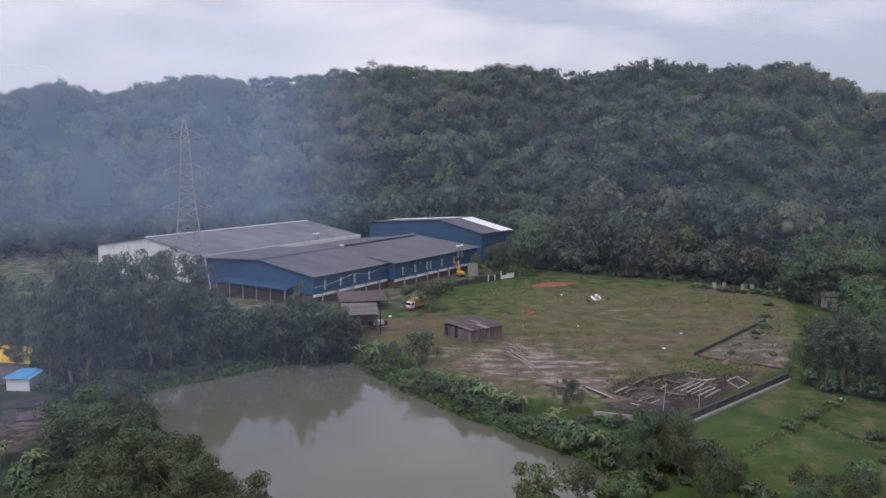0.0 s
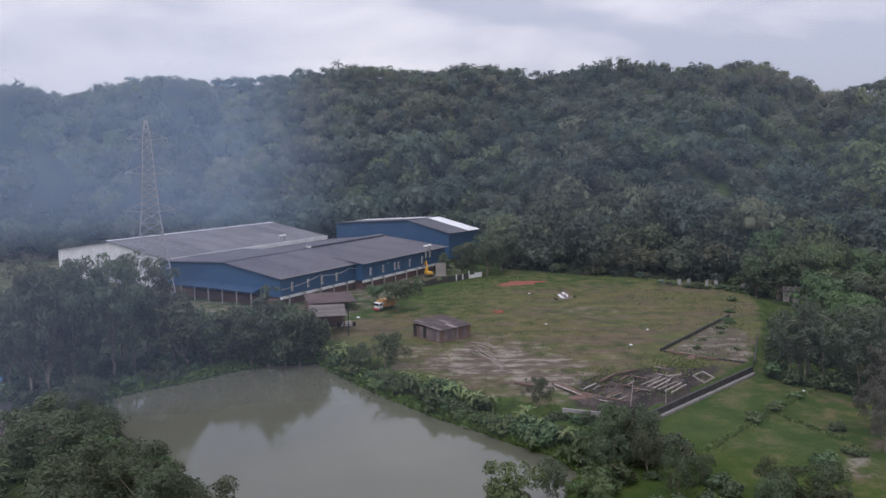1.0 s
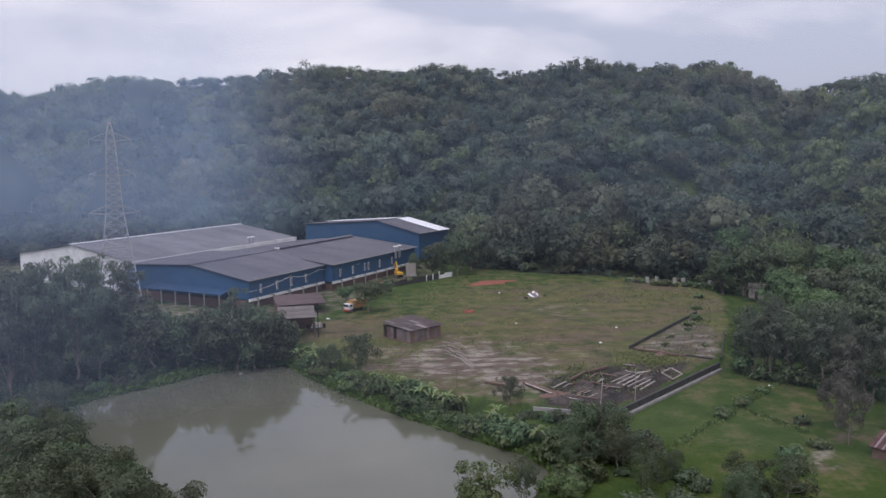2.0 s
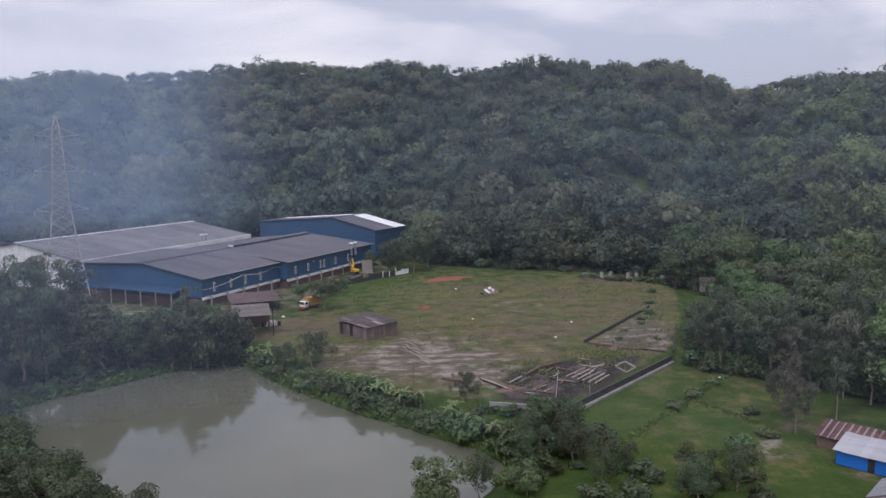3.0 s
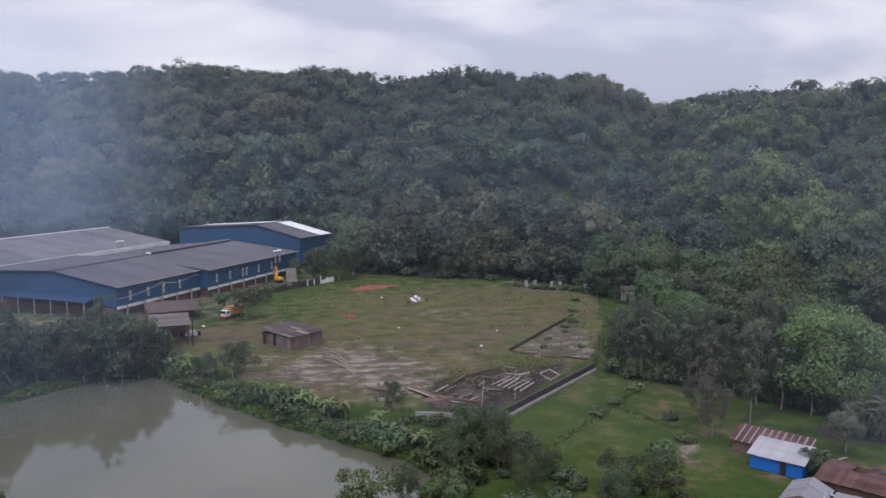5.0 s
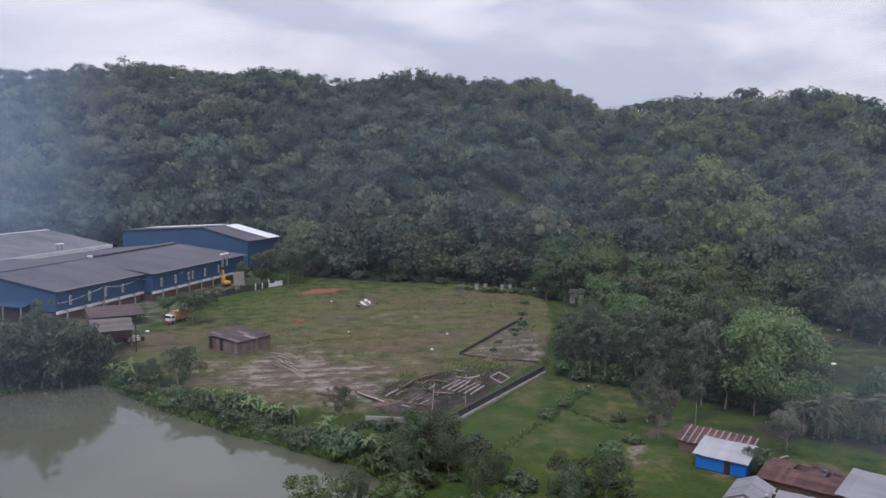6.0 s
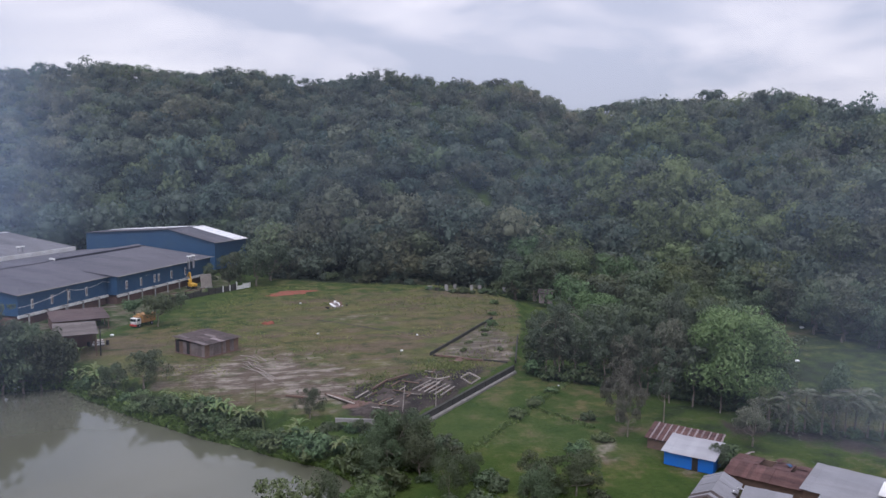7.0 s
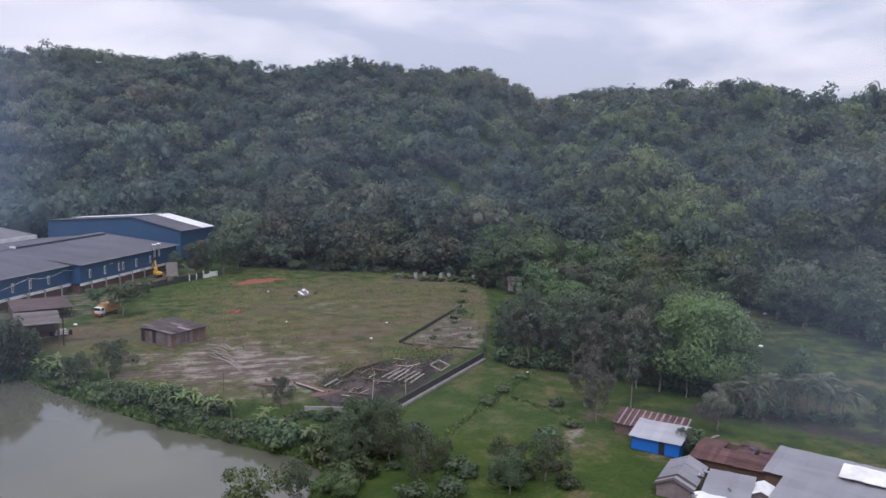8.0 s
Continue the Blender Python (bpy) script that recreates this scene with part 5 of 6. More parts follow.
# ---- small houses ----
def house(name, label, x, y, turn, L, Dp, wall_h, rise, kind, wall_mat, roof_mats, sheets, base=-1.25, door=None, missing=(), thick=0.06):
    """A small tin-roofed house. Its front runs along x from the given corner. kind: mono (rises to the back), ridge_x or ridge_y."""
    h = thing(name, label, "house", pose(x, y, base, 0, 0, turn))
    t = 0.14
    if kind == "mono":
        hb = wall_h + rise
        part("wall", block(bmesh.new(), (L, t, wall_h), (L / 2, t / 2, wall_h / 2)), wall_mat, h)
        part("wall", block(bmesh.new(), (L, t, hb), (L / 2, Dp - t / 2, hb / 2)), wall_mat, h)
        for sx in (0, L - t):
            part("wall", prism(bmesh.new(), [(sx, t, 0), (sx, Dp - t, 0), (sx, Dp - t, hb), (sx, t, wall_h)], (t, 0, 0)), wall_mat, h)
        slopes = [((0, -0.45), (0, Dp + 0.3), wall_h - 0.45 * rise / Dp, wall_h + (Dp + 0.3) * rise / Dp)]
    elif kind == "ridge_x":
        for yy in (0, Dp - t):
            part("wall", block(bmesh.new(), (L, t, wall_h), (L / 2, yy + t / 2, wall_h / 2)), wall_mat, h)
        for sx in (0, L - t):
            part("gable_wall", prism(bmesh.new(), [(sx, t, 0), (sx, Dp - t, 0), (sx, Dp - t, wall_h), (sx, Dp / 2, wall_h + rise), (sx, t, wall_h)], (t, 0, 0)), wall_mat, h)
        k = rise / (Dp / 2)
        slopes = [((0, -0.4), (0, Dp / 2), wall_h - 0.4 * k, wall_h + rise), ((0, Dp + 0.4), (0, Dp / 2), wall_h - 0.4 * k, wall_h + rise)]
    else:
        for sx in (0, L - t):
            part("wall", block(bmesh.new(), (t, Dp, wall_h), (sx + t / 2, Dp / 2, wall_h / 2)), wall_mat, h)
        for yy in (0, Dp - t):
            part("gable_wall", prism(bmesh.new(), [(t, yy, 0), (L - t, yy, 0), (L - t, yy, wall_h), (L / 2, yy, wall_h + rise), (t, yy, wall_h)], (0, t, 0)), wall_mat, h)
        k = rise / (L / 2)
        slopes = [((-0.4, 0), (L / 2, 0), wall_h - 0.4 * k, wall_h + rise), ((L + 0.4, 0), (L / 2, 0), wall_h - 0.4 * k, wall_h + rise)]
    rs = random.Random(int(abs(x * 7 + y * 3)))
    for si, (p0, p1, z0, z1) in enumerate(slopes):
        span = (Dp if kind == "ridge_y" else L) + 0.7
        w = span / sheets
        for i in range(sheets):
            if (si, i) in missing:
                continue
            a, b, j = -0.35 + i * w, -0.35 + (i + 1) * w + 0.02, rs.uniform(-0.03, 0.05) + 0.06
            if kind == "ridge_y":
                c = [(p0[0], a, z0 + j), (p0[0], b, z0 + j), (p1[0], b, z1 + j), (p1[0], a, z1 + j)]
            else:
                c = [(a, p0[1], z0 + j), (b, p0[1], z0 + j), (b, p1[1], z1 + j), (a, p1[1], z1 + j)]
            part("roof_sheet", sheet(bmesh.new(), *c, thick), roof_mats[i % len(roof_mats)], h)
    if door is not None:
        d = part("door", block(bmesh.new(), (0.8, 0.08, 1.7), (door, -0.03, 0.87)), M_dark, h, "dark doorway")
        part("door_frame", block(bmesh.new(), (1.0, 0.05, 0.1), (door, -0.05, 1.78)), M_timber, d)
    return h


house("blue_house", "small bright blue house with a pale tin lean-to roof", 63.6, 89.6, -53, 6.6, 4.3, 2.0, 0.9, "mono", M_bright_blue, [M_bright_tin], 7, door=4.2)
house("long_shed", "long low shed with striped rusty and pale roof sheets", 64.9, 95.6, -52, 9.6, 4.0, 1.7, 0.9, "mono", M_timber, [M_rust_roof, M_rust_roof, M_rust_roof, M_tin_wall], 44)
house("rusty_house", "dilapidated house with a rusty brown tin roof and a hole", 66.6, 80.6, -54, 9.2, 7.8, 1.9, 0.45, "ridge_x", M_timber, [M_rust_roof], 18, missing=((1, 6), (1, 7), (1, 8), (0, 17), (1, 13)))
house("grey_house", "long house under a pale grey tin roof", 71.9, 73.2, -59, 14.0, 7.2, 2.2, 0.8, "mono", M_timber, [M_tin_roof], 15)
house("grey_house", "broad shed under a pale grey tin roof beside the long house", 66.3, 66.5, -59, 11.0, 6.6, 2.4, 0.5, "mono", M_tin_wall, [M_tin_roof], 12)
house("gable_shed", "narrow gabled shed with grey tin and rusty roof strips", 57.6, 75.9, -51, 4.0, 8.2, 1.5, 0.9, "ridge_y", M_tin_wall, [M_old_roof, M_tin_roof, M_old_roof, M_tin_roof] + [M_tin_roof] * 8, 12)
house("tin_shed", "low shed with a grey tin lean-to roof", 61.4, 72.0, -50, 4.7, 5.6, 1.5, 0.6, "mono", M_tin_wall, [M_tin_roof], 6)
house("white_shed", "small shed with a white sheet gable roof", 66.0, 69.8, -48, 2.8, 3.0, 1.5, 0.6, "ridge_y", M_tin_wall, [M_white_paint], 3)
house("white_shed", "small lean-to with white roof sheets", 78.0, 67.5, -59, 4.5, 2.4, 3.0, 0.5, "mono", M_tin_wall, [M_white_paint], 4)
house("white_shed", "small lean-to with white roof sheets", 59.5, 70.6, -50, 2.4, 1.5, 1.2, 0.3, "mono", M_tin_wall, [M_white_paint], 3)
house("outhouse", "small pale tin outhouse at the edge of the woods", 99.0, 201.0, -28, 3.8, 2.8, 3.0, 0.5, "mono", M_tin_wall, [M_old_roof], 4, base=0.0, door=1.9)
house("yellow_shed", "large shed with a yellow sheeted roof beside the pond trees", -75.4, 138.0, 116, 13.0, 9.0, 3.4, 0.8, "ridge_x", M_tin_wall, [M_yellow_roof], 9)
house("white_hut", "small white-walled hut with a light blue roof", -76.4, 132.6, -8, 4.4, 4.4, 2.3, 0.4, "mono", M_white_paint, [M_blue_roof], 4)
house("dark_shed", "low dark shed with grey tin sides on bare earth", -66.2, 117.0, 18, 4.3, 4.2, 2.1, 0.3, "mono", M_tin_wall, [M_dark], 5)
for wx, wy, wt in ((58.5, 72.2, 20), (60.2, 74.4, 70), (61.0, 73.0, 35), (73.6, 86.8, 10), (72.4, 89.0, 50)):
    scrap = part("scrap_sheet", block(bmesh.new(), (1.5, 0.8, 0.05), (0, 0, 0.5), (18, 9, 0), 0.01), M_white_paint)
    part("prop", block(bmesh.new(), (0.5, 0.4, 0.5), (0, 0, 0.2)), M_timber, scrap)
    scrap.matrix_basis = pose(wx, wy, -1.25, 0, 0, wt)
    tagged(scrap, "loose white roofing scrap propped between the sheds", "scrap sheet", "loose roofing scraps")


def loose_sheet(x, y, z, L, Wd, turn, tilt, mat, label, lean=0.0):
    """A bent roofing sheet lying about."""
    bm = bmesh.new()
    n = 6
    top = [[bm.verts.new((L * i / n, Wd * j, 0.10 * math.sin(3.1 * i / n) + 0.03 * ((i + j) % 2))) for j in (0, 0.5, 1)] for i in range(n + 1)]
    for a, b in zip(top, top[1:]):
        for j in (0, 1):
            bm.faces.new((a[j], b[j], b[j + 1], a[j + 1]))
    bmesh.ops.recalc_face_normals(bm, faces=bm.faces)
    bmesh.ops.solidify(bm, geom=bm.faces[:], thickness=0.03)
    ob = part("roofing_sheet", bm, mat)
    ob.matrix_basis = pose(x, y, z, tilt, lean, turn)
    tagged(ob, label, "roofing sheet", "loose roofing sheets")


WHITE_BIT, RUST_BIT = "loose white roofing sheet lying between sheds", "loose rusty roofing sheet lying on a roof"
for x, y, z, L, Wd, turn, tilt, mat, lab in (
        (63.6, 76.0, 0.22, 1.5, 0.7, 20, 8, M_white_sheet, WHITE_BIT), (64.8, 77.2, 0.25, 1.3, 0.6, -50, -9, M_white_sheet, WHITE_BIT),
        (65.6, 76.2, 0.28, 1.1, 0.5, 70, 6, M_tin_roof, WHITE_BIT), (64.2, 75.2, 0.2, 1.0, 0.6, 110, 12, M_dark, "loose dark sheet lying between sheds"),
        (60.0, 71.8, 0.18, 1.3, 0.6, -20, 8, M_white_sheet, WHITE_BIT), (74.6, 80.2, 1.18, 1.6, 0.6, 10, 6, M_rust_roof, RUST_BIT),
        (75.4, 78.6, 1.16, 0.9, 0.45, 80, -7, M_blue_dark, "loose bluish sheet lying on a rusty roof"), (76.6, 77.4, 1.12, 1.4, 0.6, 140, 8, M_rust_roof, RUST_BIT),
        (76.5, 88.3, -1.0, 2.0, 0.35, 15, 5, M_tin_wall, "loose pale plank-like sheet leaning behind the house"), (75.0, 90.0, -1.0, 1.6, 0.3, 60, 8, M_tin_wall, "loose pale plank-like sheet leaning behind the house")):
    loose_sheet(x, y, z, L, Wd, turn, tilt, mat, lab)


# ---- trees and plants ----
K_tall = [TreeKind(31 + i, "tall_tree", "tall slender grey-green tree with an airy drooping crown", 20, 3.7, 0.16, 36, 4300, 0.47, 0.16, M_leaf_fine, 0.24, 0.0, 0.75, wild=0.9) for i in range(4)]
K_broad = [TreeKind(41 + i, "broadleaf_tree", "dense dark green broadleaf tree with a rounded crown", 12, 5.0, 0.15, 28, 2600, 0.52, 0.36, M_leaf, 0.30, wild=0.6) for i in range(3)]
K_light = [TreeKind(51 + i, "light_green_tree", "light green tree with an open rounded crown", 10, 4.4, 0.22, 22, 4200, 0.34, 0.24, M_leaf_bright, 0.22, wild=0.7) for i in range(2)]
K_near = [TreeKind(61 + i, "leafy_tree", "leafy dark green tree with a broad crown at the pond side", 8, 4.4, 0.22, 28, 5800, 0.26, 0.18, M_leaf, 0.22, wild=1.0) for i in range(3)]
K_airy = [TreeKind(95 + i, "small_tree", "small tree with a thin spreading crown", 8, 4.2, 0.28, 18, 2200, 0.34, 0.24, M_leaf_bank, 0.16, low=0.35) for i in range(2)]
K_slim = [TreeKind(111 + i, "slim_tree", "slim tree with a bare pale trunk and a small airy crown", 14, 3.0, 0.40, 18, 1700, 0.42, 0.26, M_leaf_fine, 0.2, 0.2, 0.4, wild=0.9) for i in range(2)]
K_big = TreeKind(91, "light_green_tree", "large light green rounded tree among darker ones", 17, 8.2, 0.20, 46, 17000, 0.44, 0.30, M_leaf_fresh, 0.4, wild=0.45)
K_grey = [TreeKind(121 + i, "casuarina", "grey-green casuarina with wispy drooping foliage and pale trunk", 14, 4.0, 0.24, 30, 5200, 0.42, 0.12, M_leaf_wispy, 0.2, 0.0, 0.8, wild=0.9) for i in range(2)]
K_shrub = [TreeKind(71 + i, "shrub", "thick green shrub on the bank", 2.6, 1.7, 0.02, 10, 430, 0.42, 0.27, M_leaf_bank, 0.06, category="shrub") for i in range(3)]
K_under = [TreeKind(131 + i, "undergrowth_bush", "low dark green bush growing between trees", 2.4, 1.8, 0.02, 11, 420, 0.40, 0.24, M_leaf, 0.05, category="shrub") for i in range(3)]
K_shrub_b = [TreeKind(81 + i, "bright_shrub", "fresh light green shrub on the bank", 2.0, 1.6, 0.02, 10, 650, 0.36, 0.22, M_leaf_bright, 0.05, category="shrub") for i in range(2)]

BELT = [(-69.8, 135.0, 20.3), (-65.9, 134.7, 24.6), (-66.5, 142.2, 22.7), (-61.8, 137.8, 23.6), (-60.5, 142.7, 23.3), (-59.8, 148.4, 23.0), (-54.9, 142.8, 24.2), (-52.6, 146.9, 24.0), (-52.4, 154.3, 22.5), (-48.7, 151.4, 20.8), (-61.1, 130.5, 21.0), (-58.3, 134.0, 20.0), (-74.1, 147.4, 16.8), (-70.9, 154.5, 19.0), (-65.5, 159.0, 19.3), (-59.6, 160.3, 20.0)]
rnd = random.Random(21)
for i, (x, y, h) in enumerate(BELT):
    K_tall[i % 4].plant(x, y, h, rnd.uniform(0, 360), rnd.uniform(1.0, 1.35), "trees on the far pond bank")
for x, y, h in ((-91, 170, 14), (-81, 170, 16), (-93, 160, 17), (-88, 152, 16), (-83, 146, 15), (-97, 150, 15), (-78, 139, 13), (-71, 136, 10)):
    K_tall[rnd.randrange(4)].plant(x, y, h, rnd.uniform(0, 360), rnd.uniform(0.9, 1.2), "trees on the far pond bank")
for x, y, h in ((-46.0, 150.1, 16.3), (-43.2, 148.8, 14.5), (-43.1, 154.1, 12.4), (-39.5, 150.9, 11.9), (-37.7, 153.4, 11.4), (-34.8, 154.1, 12.6), (-32.2, 156.7, 11.7), (-24.6, 157.1, 12.2), (-20.9, 158.6, 10.2), (-22.4, 156.4, 9.9), (-19.1, 158.9, 7.5), (-26.1, 156.8, 10.5)):
    K_broad[rnd.randrange(3)].plant(x, y, h, rnd.uniform(0, 360), rnd.uniform(0.62, 0.85), "trees on the far pond bank")
K_tall[1].plant(-28.6, 153.4, 17.0, 70, 1.25, "trees on the far pond bank")
for x, y, h in ((-25.4, 153.2, 13.0), (-22.6, 153.8, 11.8), (-19.6, 155.2, 10.2), (-31.5, 152.0, 11.5)):
    K_broad[rnd.randrange(3)].plant(x, y, h, rnd.uniform(0, 360), 0.8, "trees on the far pond bank")
for i in range(26):
    x = -84 + 2.5 * i
    K_shrub[i % 3].plant(x + rnd.uniform(-1, 1), max(138 + 0.28 * (x + 84), 150 if x > -34 else 0) + rnd.uniform(1, 6), rnd.uniform(2, 4), rnd.uniform(0, 360), 1.2, "shrubs under the trees", "thick green shrub under tall trees")
for x, y, h, wd in ((-50, 104, 8.8, 1.25), (-41, 98, 7.6, 1.3), (-34, 93, 6.5, 1.2), (-22, 82, 7.0, 0.95), (-40, 86, 7.5, 1.2), (-29, 85, 7.4, 1.1), (-46, 110, 6.0, 1.1), (-51, 117, 6.0, 1.0), (-53, 125, 6.5, 0.9), (-38, 80, 7.0, 1.2), (-30, 76, 6.0, 1.2)):
    K_near[rnd.randrange(3)].plant(x, y, h, rnd.uniform(0, 360), wd, "trees on the near pond bank")
for x, y, h, wd, k in ((11, 87, 8.2, 1.0, 0), (16.5, 89, 6.3, 0.55, 1), (22, 87, 3.5, 1.3, 0)):
    (K_light[0] if k == 0 else K_near[1]).plant(x, y, h, rnd.uniform(0, 360), wd, "trees at the pond corner")
for x, y, h, wd in ((20, 120, 4.9, 0.8), (27, 100, 7.8, 0.8), (31, 101, 7.1, 0.75), (28.5, 104, 6.5, 0.8), (33, 106, 5.5, 0.7), (32, 89, 6.0, 0.7), (43, 86, 5.2, 1.0), (36, 92, 4.2, 0.7), (24, 96, 5.0, 0.8), (41, 82, 5.6, 0.8), (47, 84, 6.0, 0.9), (30, 95, 6.5, 0.75)):
    K_near[rnd.randrange(3)].plant(x, y, h, rnd.uniform(0, 360), wd, "trees between pond and field")
for x, y, h, wd in ((-5, 145, 6.8, 1.0), (-10.5, 149, 4.8, 1.0)):
    K_near[rnd.randrange(3)].plant(x, y, h, rnd.uniform(0, 360), wd, "trees by the yard")
K_airy[0].plant(-3.4, 196.0, 8.0, 30, 1.15, "trees by the factory")
K_airy[1].plant(-9.0, 206.0, 5.5, 80, 1.1, "trees by the factory")
for x, y, h, wd in ((16.5, 250, 12, 0.85), (25, 252, 16, 0.85), (11, 257, 7.5, 0.9), (31, 262, 14, 1.0), (21, 262, 11, 0.9), (-3, 212, 5.5, 0.9), (2, 219, 5.0, 0.9)):
    K_broad[rnd.randrange(3)].plant(x, y, h, rnd.uniform(0, 360), wd, "trees by the factory")

BELT_R = [(68, 139, 9, 0.9), (74, 134, 11, 0.8), (80, 127, 12, 0.8), (98, 126, 16, 1.0), (89, 149, 12, 1.0), (82, 150, 10, 1.1), (77, 156, 8.5, 1.2), (86, 161, 9, 1.2), (94, 137, 16, 1.0), (85, 137, 14, 1.0), (98, 106, 9, 0.8)]
for x, y, h, wd in BELT_R:
    K_broad[rnd.randrange(3)].plant(x, y, h, rnd.uniform(0, 360), wd, "trees beside the green field")
for x, y, h, wd in ((67, 136, 13, 0.7), (71, 133, 16, 0.75), (75, 129, 14, 0.8), (78, 124, 16, 0.85), (72, 138, 15, 0.9), (77, 116, 14, 0.9), (86, 119, 19, 1.0), (90, 124, 20, 1.0), (94, 121, 17, 1.0)):
    K_tall[rnd.randrange(4)].plant(x, y, h, rnd.uniform(0, 360), wd, "trees beside the green field")
for i, (x, y, h) in enumerate(((69, 131, 11), (71.5, 129.5, 10), (75, 125, 12), (77, 121, 11), (79, 117, 12), (81, 113, 10), (83.5, 110, 11), (86, 106, 9), (73.5, 104, 10), (67, 132.5, 9))):
    K_slim[i % 2].plant(x, y, h, rnd.uniform(0, 360), rnd.uniform(0.9, 1.2), "slim trees at the wood edge")
K_grey[0].plant(82.5, 117.5, 14.5, 30, 1.0, "trees beside the green field")
K_grey[1].plant(64.8, 100.6, 8.9, 200, 1.0, "trees beside the green field")
K_grey[0].plant(67.2, 107.5, 10.3, 120, 1.05, "trees beside the green field")
K_grey[1].plant(76.0, 119.5, 11.5, 300, 0.9, "trees beside the green field")
K_grey[1].plant(80.2, 91.5, 7.2, 80, 1.45, "trees beyond the houses")
K_big.plant(91.1, 109.0, 18.0, 40, 0.95, "trees beside the green field")
K_broad[1].plant(99.5, 112.0, 14.0, 140, 1.0, "trees beside the green field")
K_broad[2].plant(99.8, 95.9, 10.4, 20, 0.65, "trees beyond the houses")
K_light[1].plant(88.0, 97.5, 7.0, 20, 0.6, "trees beyond the houses")
K_broad[0].plant(107.1, 86.0, 5.6, 20, 0.6, "trees beyond the houses")
K_near[0].plant(69.4, 85.7, 3.9, 20, 0.8, "trees beyond the houses")
for x, y, h in ((104, 101, 7.0), (94, 101, 7.5)):
    K_broad[rnd.randrange(3)].plant(x, y, h, rnd.uniform(0, 360), 0.8, "trees beyond the houses")

fill = np.array([(80, 160), (92, 142), (104, 112), (114, 118), (124, 160), (150, 240), (112, 258), (98, 222), (88, 180)])
placed = 0
while placed < 62:
    x, y = rnd.uniform(78, 150), rnd.uniform(108, 262)
    if polygon_distance(np.array([x]), np.array([y]), fill)[0] < -1 and math.hypot(x - 101, y - 201) > 6 and not (y < 205 and abs(x - y * 0.503) < 7):
        rnd.choice([K_broad[0], K_broad[1], K_broad[2], K_tall[0], K_airy[0], K_light[1]]).plant(x, y, rnd.uniform(8, 16), rnd.uniform(0, 360), rnd.uniform(0.8, 1.15), "trees in the wooded corner")
        placed += 1
for i in range(40):
    b, d = radians(rnd.uniform(36, 53)), rnd.uniform(-14, 6)
    foot = float(np.interp(math.degrees(b), BEARING, FOOT)) + d
    K_broad[i % 3].plant(foot * math.sin(b), foot * math.cos(b), rnd.uniform(9, 15), rnd.uniform(0, 360), 1.0, "trees at the foot of the hill")
for i in range(16):
    K_broad[i % 3].plant(185 + rnd.uniform(-14, 40), 128 + rnd.uniform(-20, 42), rnd.uniform(14, 20), rnd.uniform(0, 360), 1.0, "trees beyond the far field")


def bank_points(first, last, n, lo, hi, seed):
    """Places along the pond's edge, some metres back from the water."""
    r = random.Random(seed)
    out = []
    for _ in range(n):
        i = r.randrange(first, last)
        a, b = POND[i], POND[(i + 1) % len(POND)]
        k = r.random()
        d = (b - a) / np.linalg.norm(b - a)
        nrm = np.array([-d[1], d[0]])
        off = r.uniform(lo, hi)
        out.append(tuple(a + (b - a) * k + nrm * off))
    return out


for x, y in bank_points(5, 14, 62, 1.2, 5.0, 3):
    K_shrub[rnd.randrange(3)].plant(x, y, 1.0 + 3.0 * rnd.random() ** 1.7, rnd.uniform(0, 360), rnd.uniform(0.9, 1.3), "shrubs on the pond bank")
for x, y in bank_points(5, 14, 34, 0.6, 4.0, 4):
    K_shrub_b[rnd.randrange(2)].plant(x, y, rnd.uniform(1.0, 2.2), rnd.uniform(0, 360), rnd.uniform(0.9, 1.3), "shrubs on the pond bank")
for x, y in bank_points(0, 5, 26, 1.5, 5.0, 5):
    K_shrub[rnd.randrange(3)].plant(x, y, rnd.uniform(1.2, 2.4), rnd.uniform(0, 360), rnd.uniform(0.9, 1.3), "shrubs on the pond bank")
for x, y in bank_points(17, 22, 30, 1.0, 6.0, 6):
    K_shrub[rnd.randrange(3)].plant(x, y, rnd.uniform(1.4, 3.0), rnd.uniform(0, 360), rnd.uniform(0.9, 1.3), "shrubs on the pond bank")
for x, y, h in ((63, 109, 1.6), (53, 115, 1.4), (59, 120, 1.2), (54, 97, 1.6), (52, 112.5, 1.0), (64, 124, 1.0), (56, 98, 1.3), (57, 117, 1.2), (71, 86.5, 3.2), (64, 72, 2.0), (60, 100, 1.4), (70, 170, 1.2), (74, 176, 1.6), (62, 160, 0.7), (79, 188, 1.2), (68, 166, 0.8), (58, 153, 0.9), (66, 152, 0.8), (86, 203, 1.5)):
    (K_shrub if h > 1.5 else K_shrub_b)[rnd.randrange(2)].plant(x, y, h, rnd.uniform(0, 360), rnd.uniform(1.0, 1.7), "scattered shrubs", "small green shrub growing in the grass")


def undergrowth(count, x0, x1, y0, y1, lo, hi, group, seed):
    """Low dark bushes that fill the ground between the trees of a bank."""
    r = random.Random(seed)
    done = 0
    while done < count:
        x, y = r.uniform(x0, x1), r.uniform(y0, y1)
        if polygon_distance(np.array([x]), np.array([y]), POND)[0] > 1.2 and polygon_distance(np.array([x]), np.array([y]), YARD)[0] > 1.5:
            K_under[done % 3].plant(x, y, r.uniform(lo, hi), r.uniform(0, 360), r.uniform(1.0, 1.6), group)
            done += 1


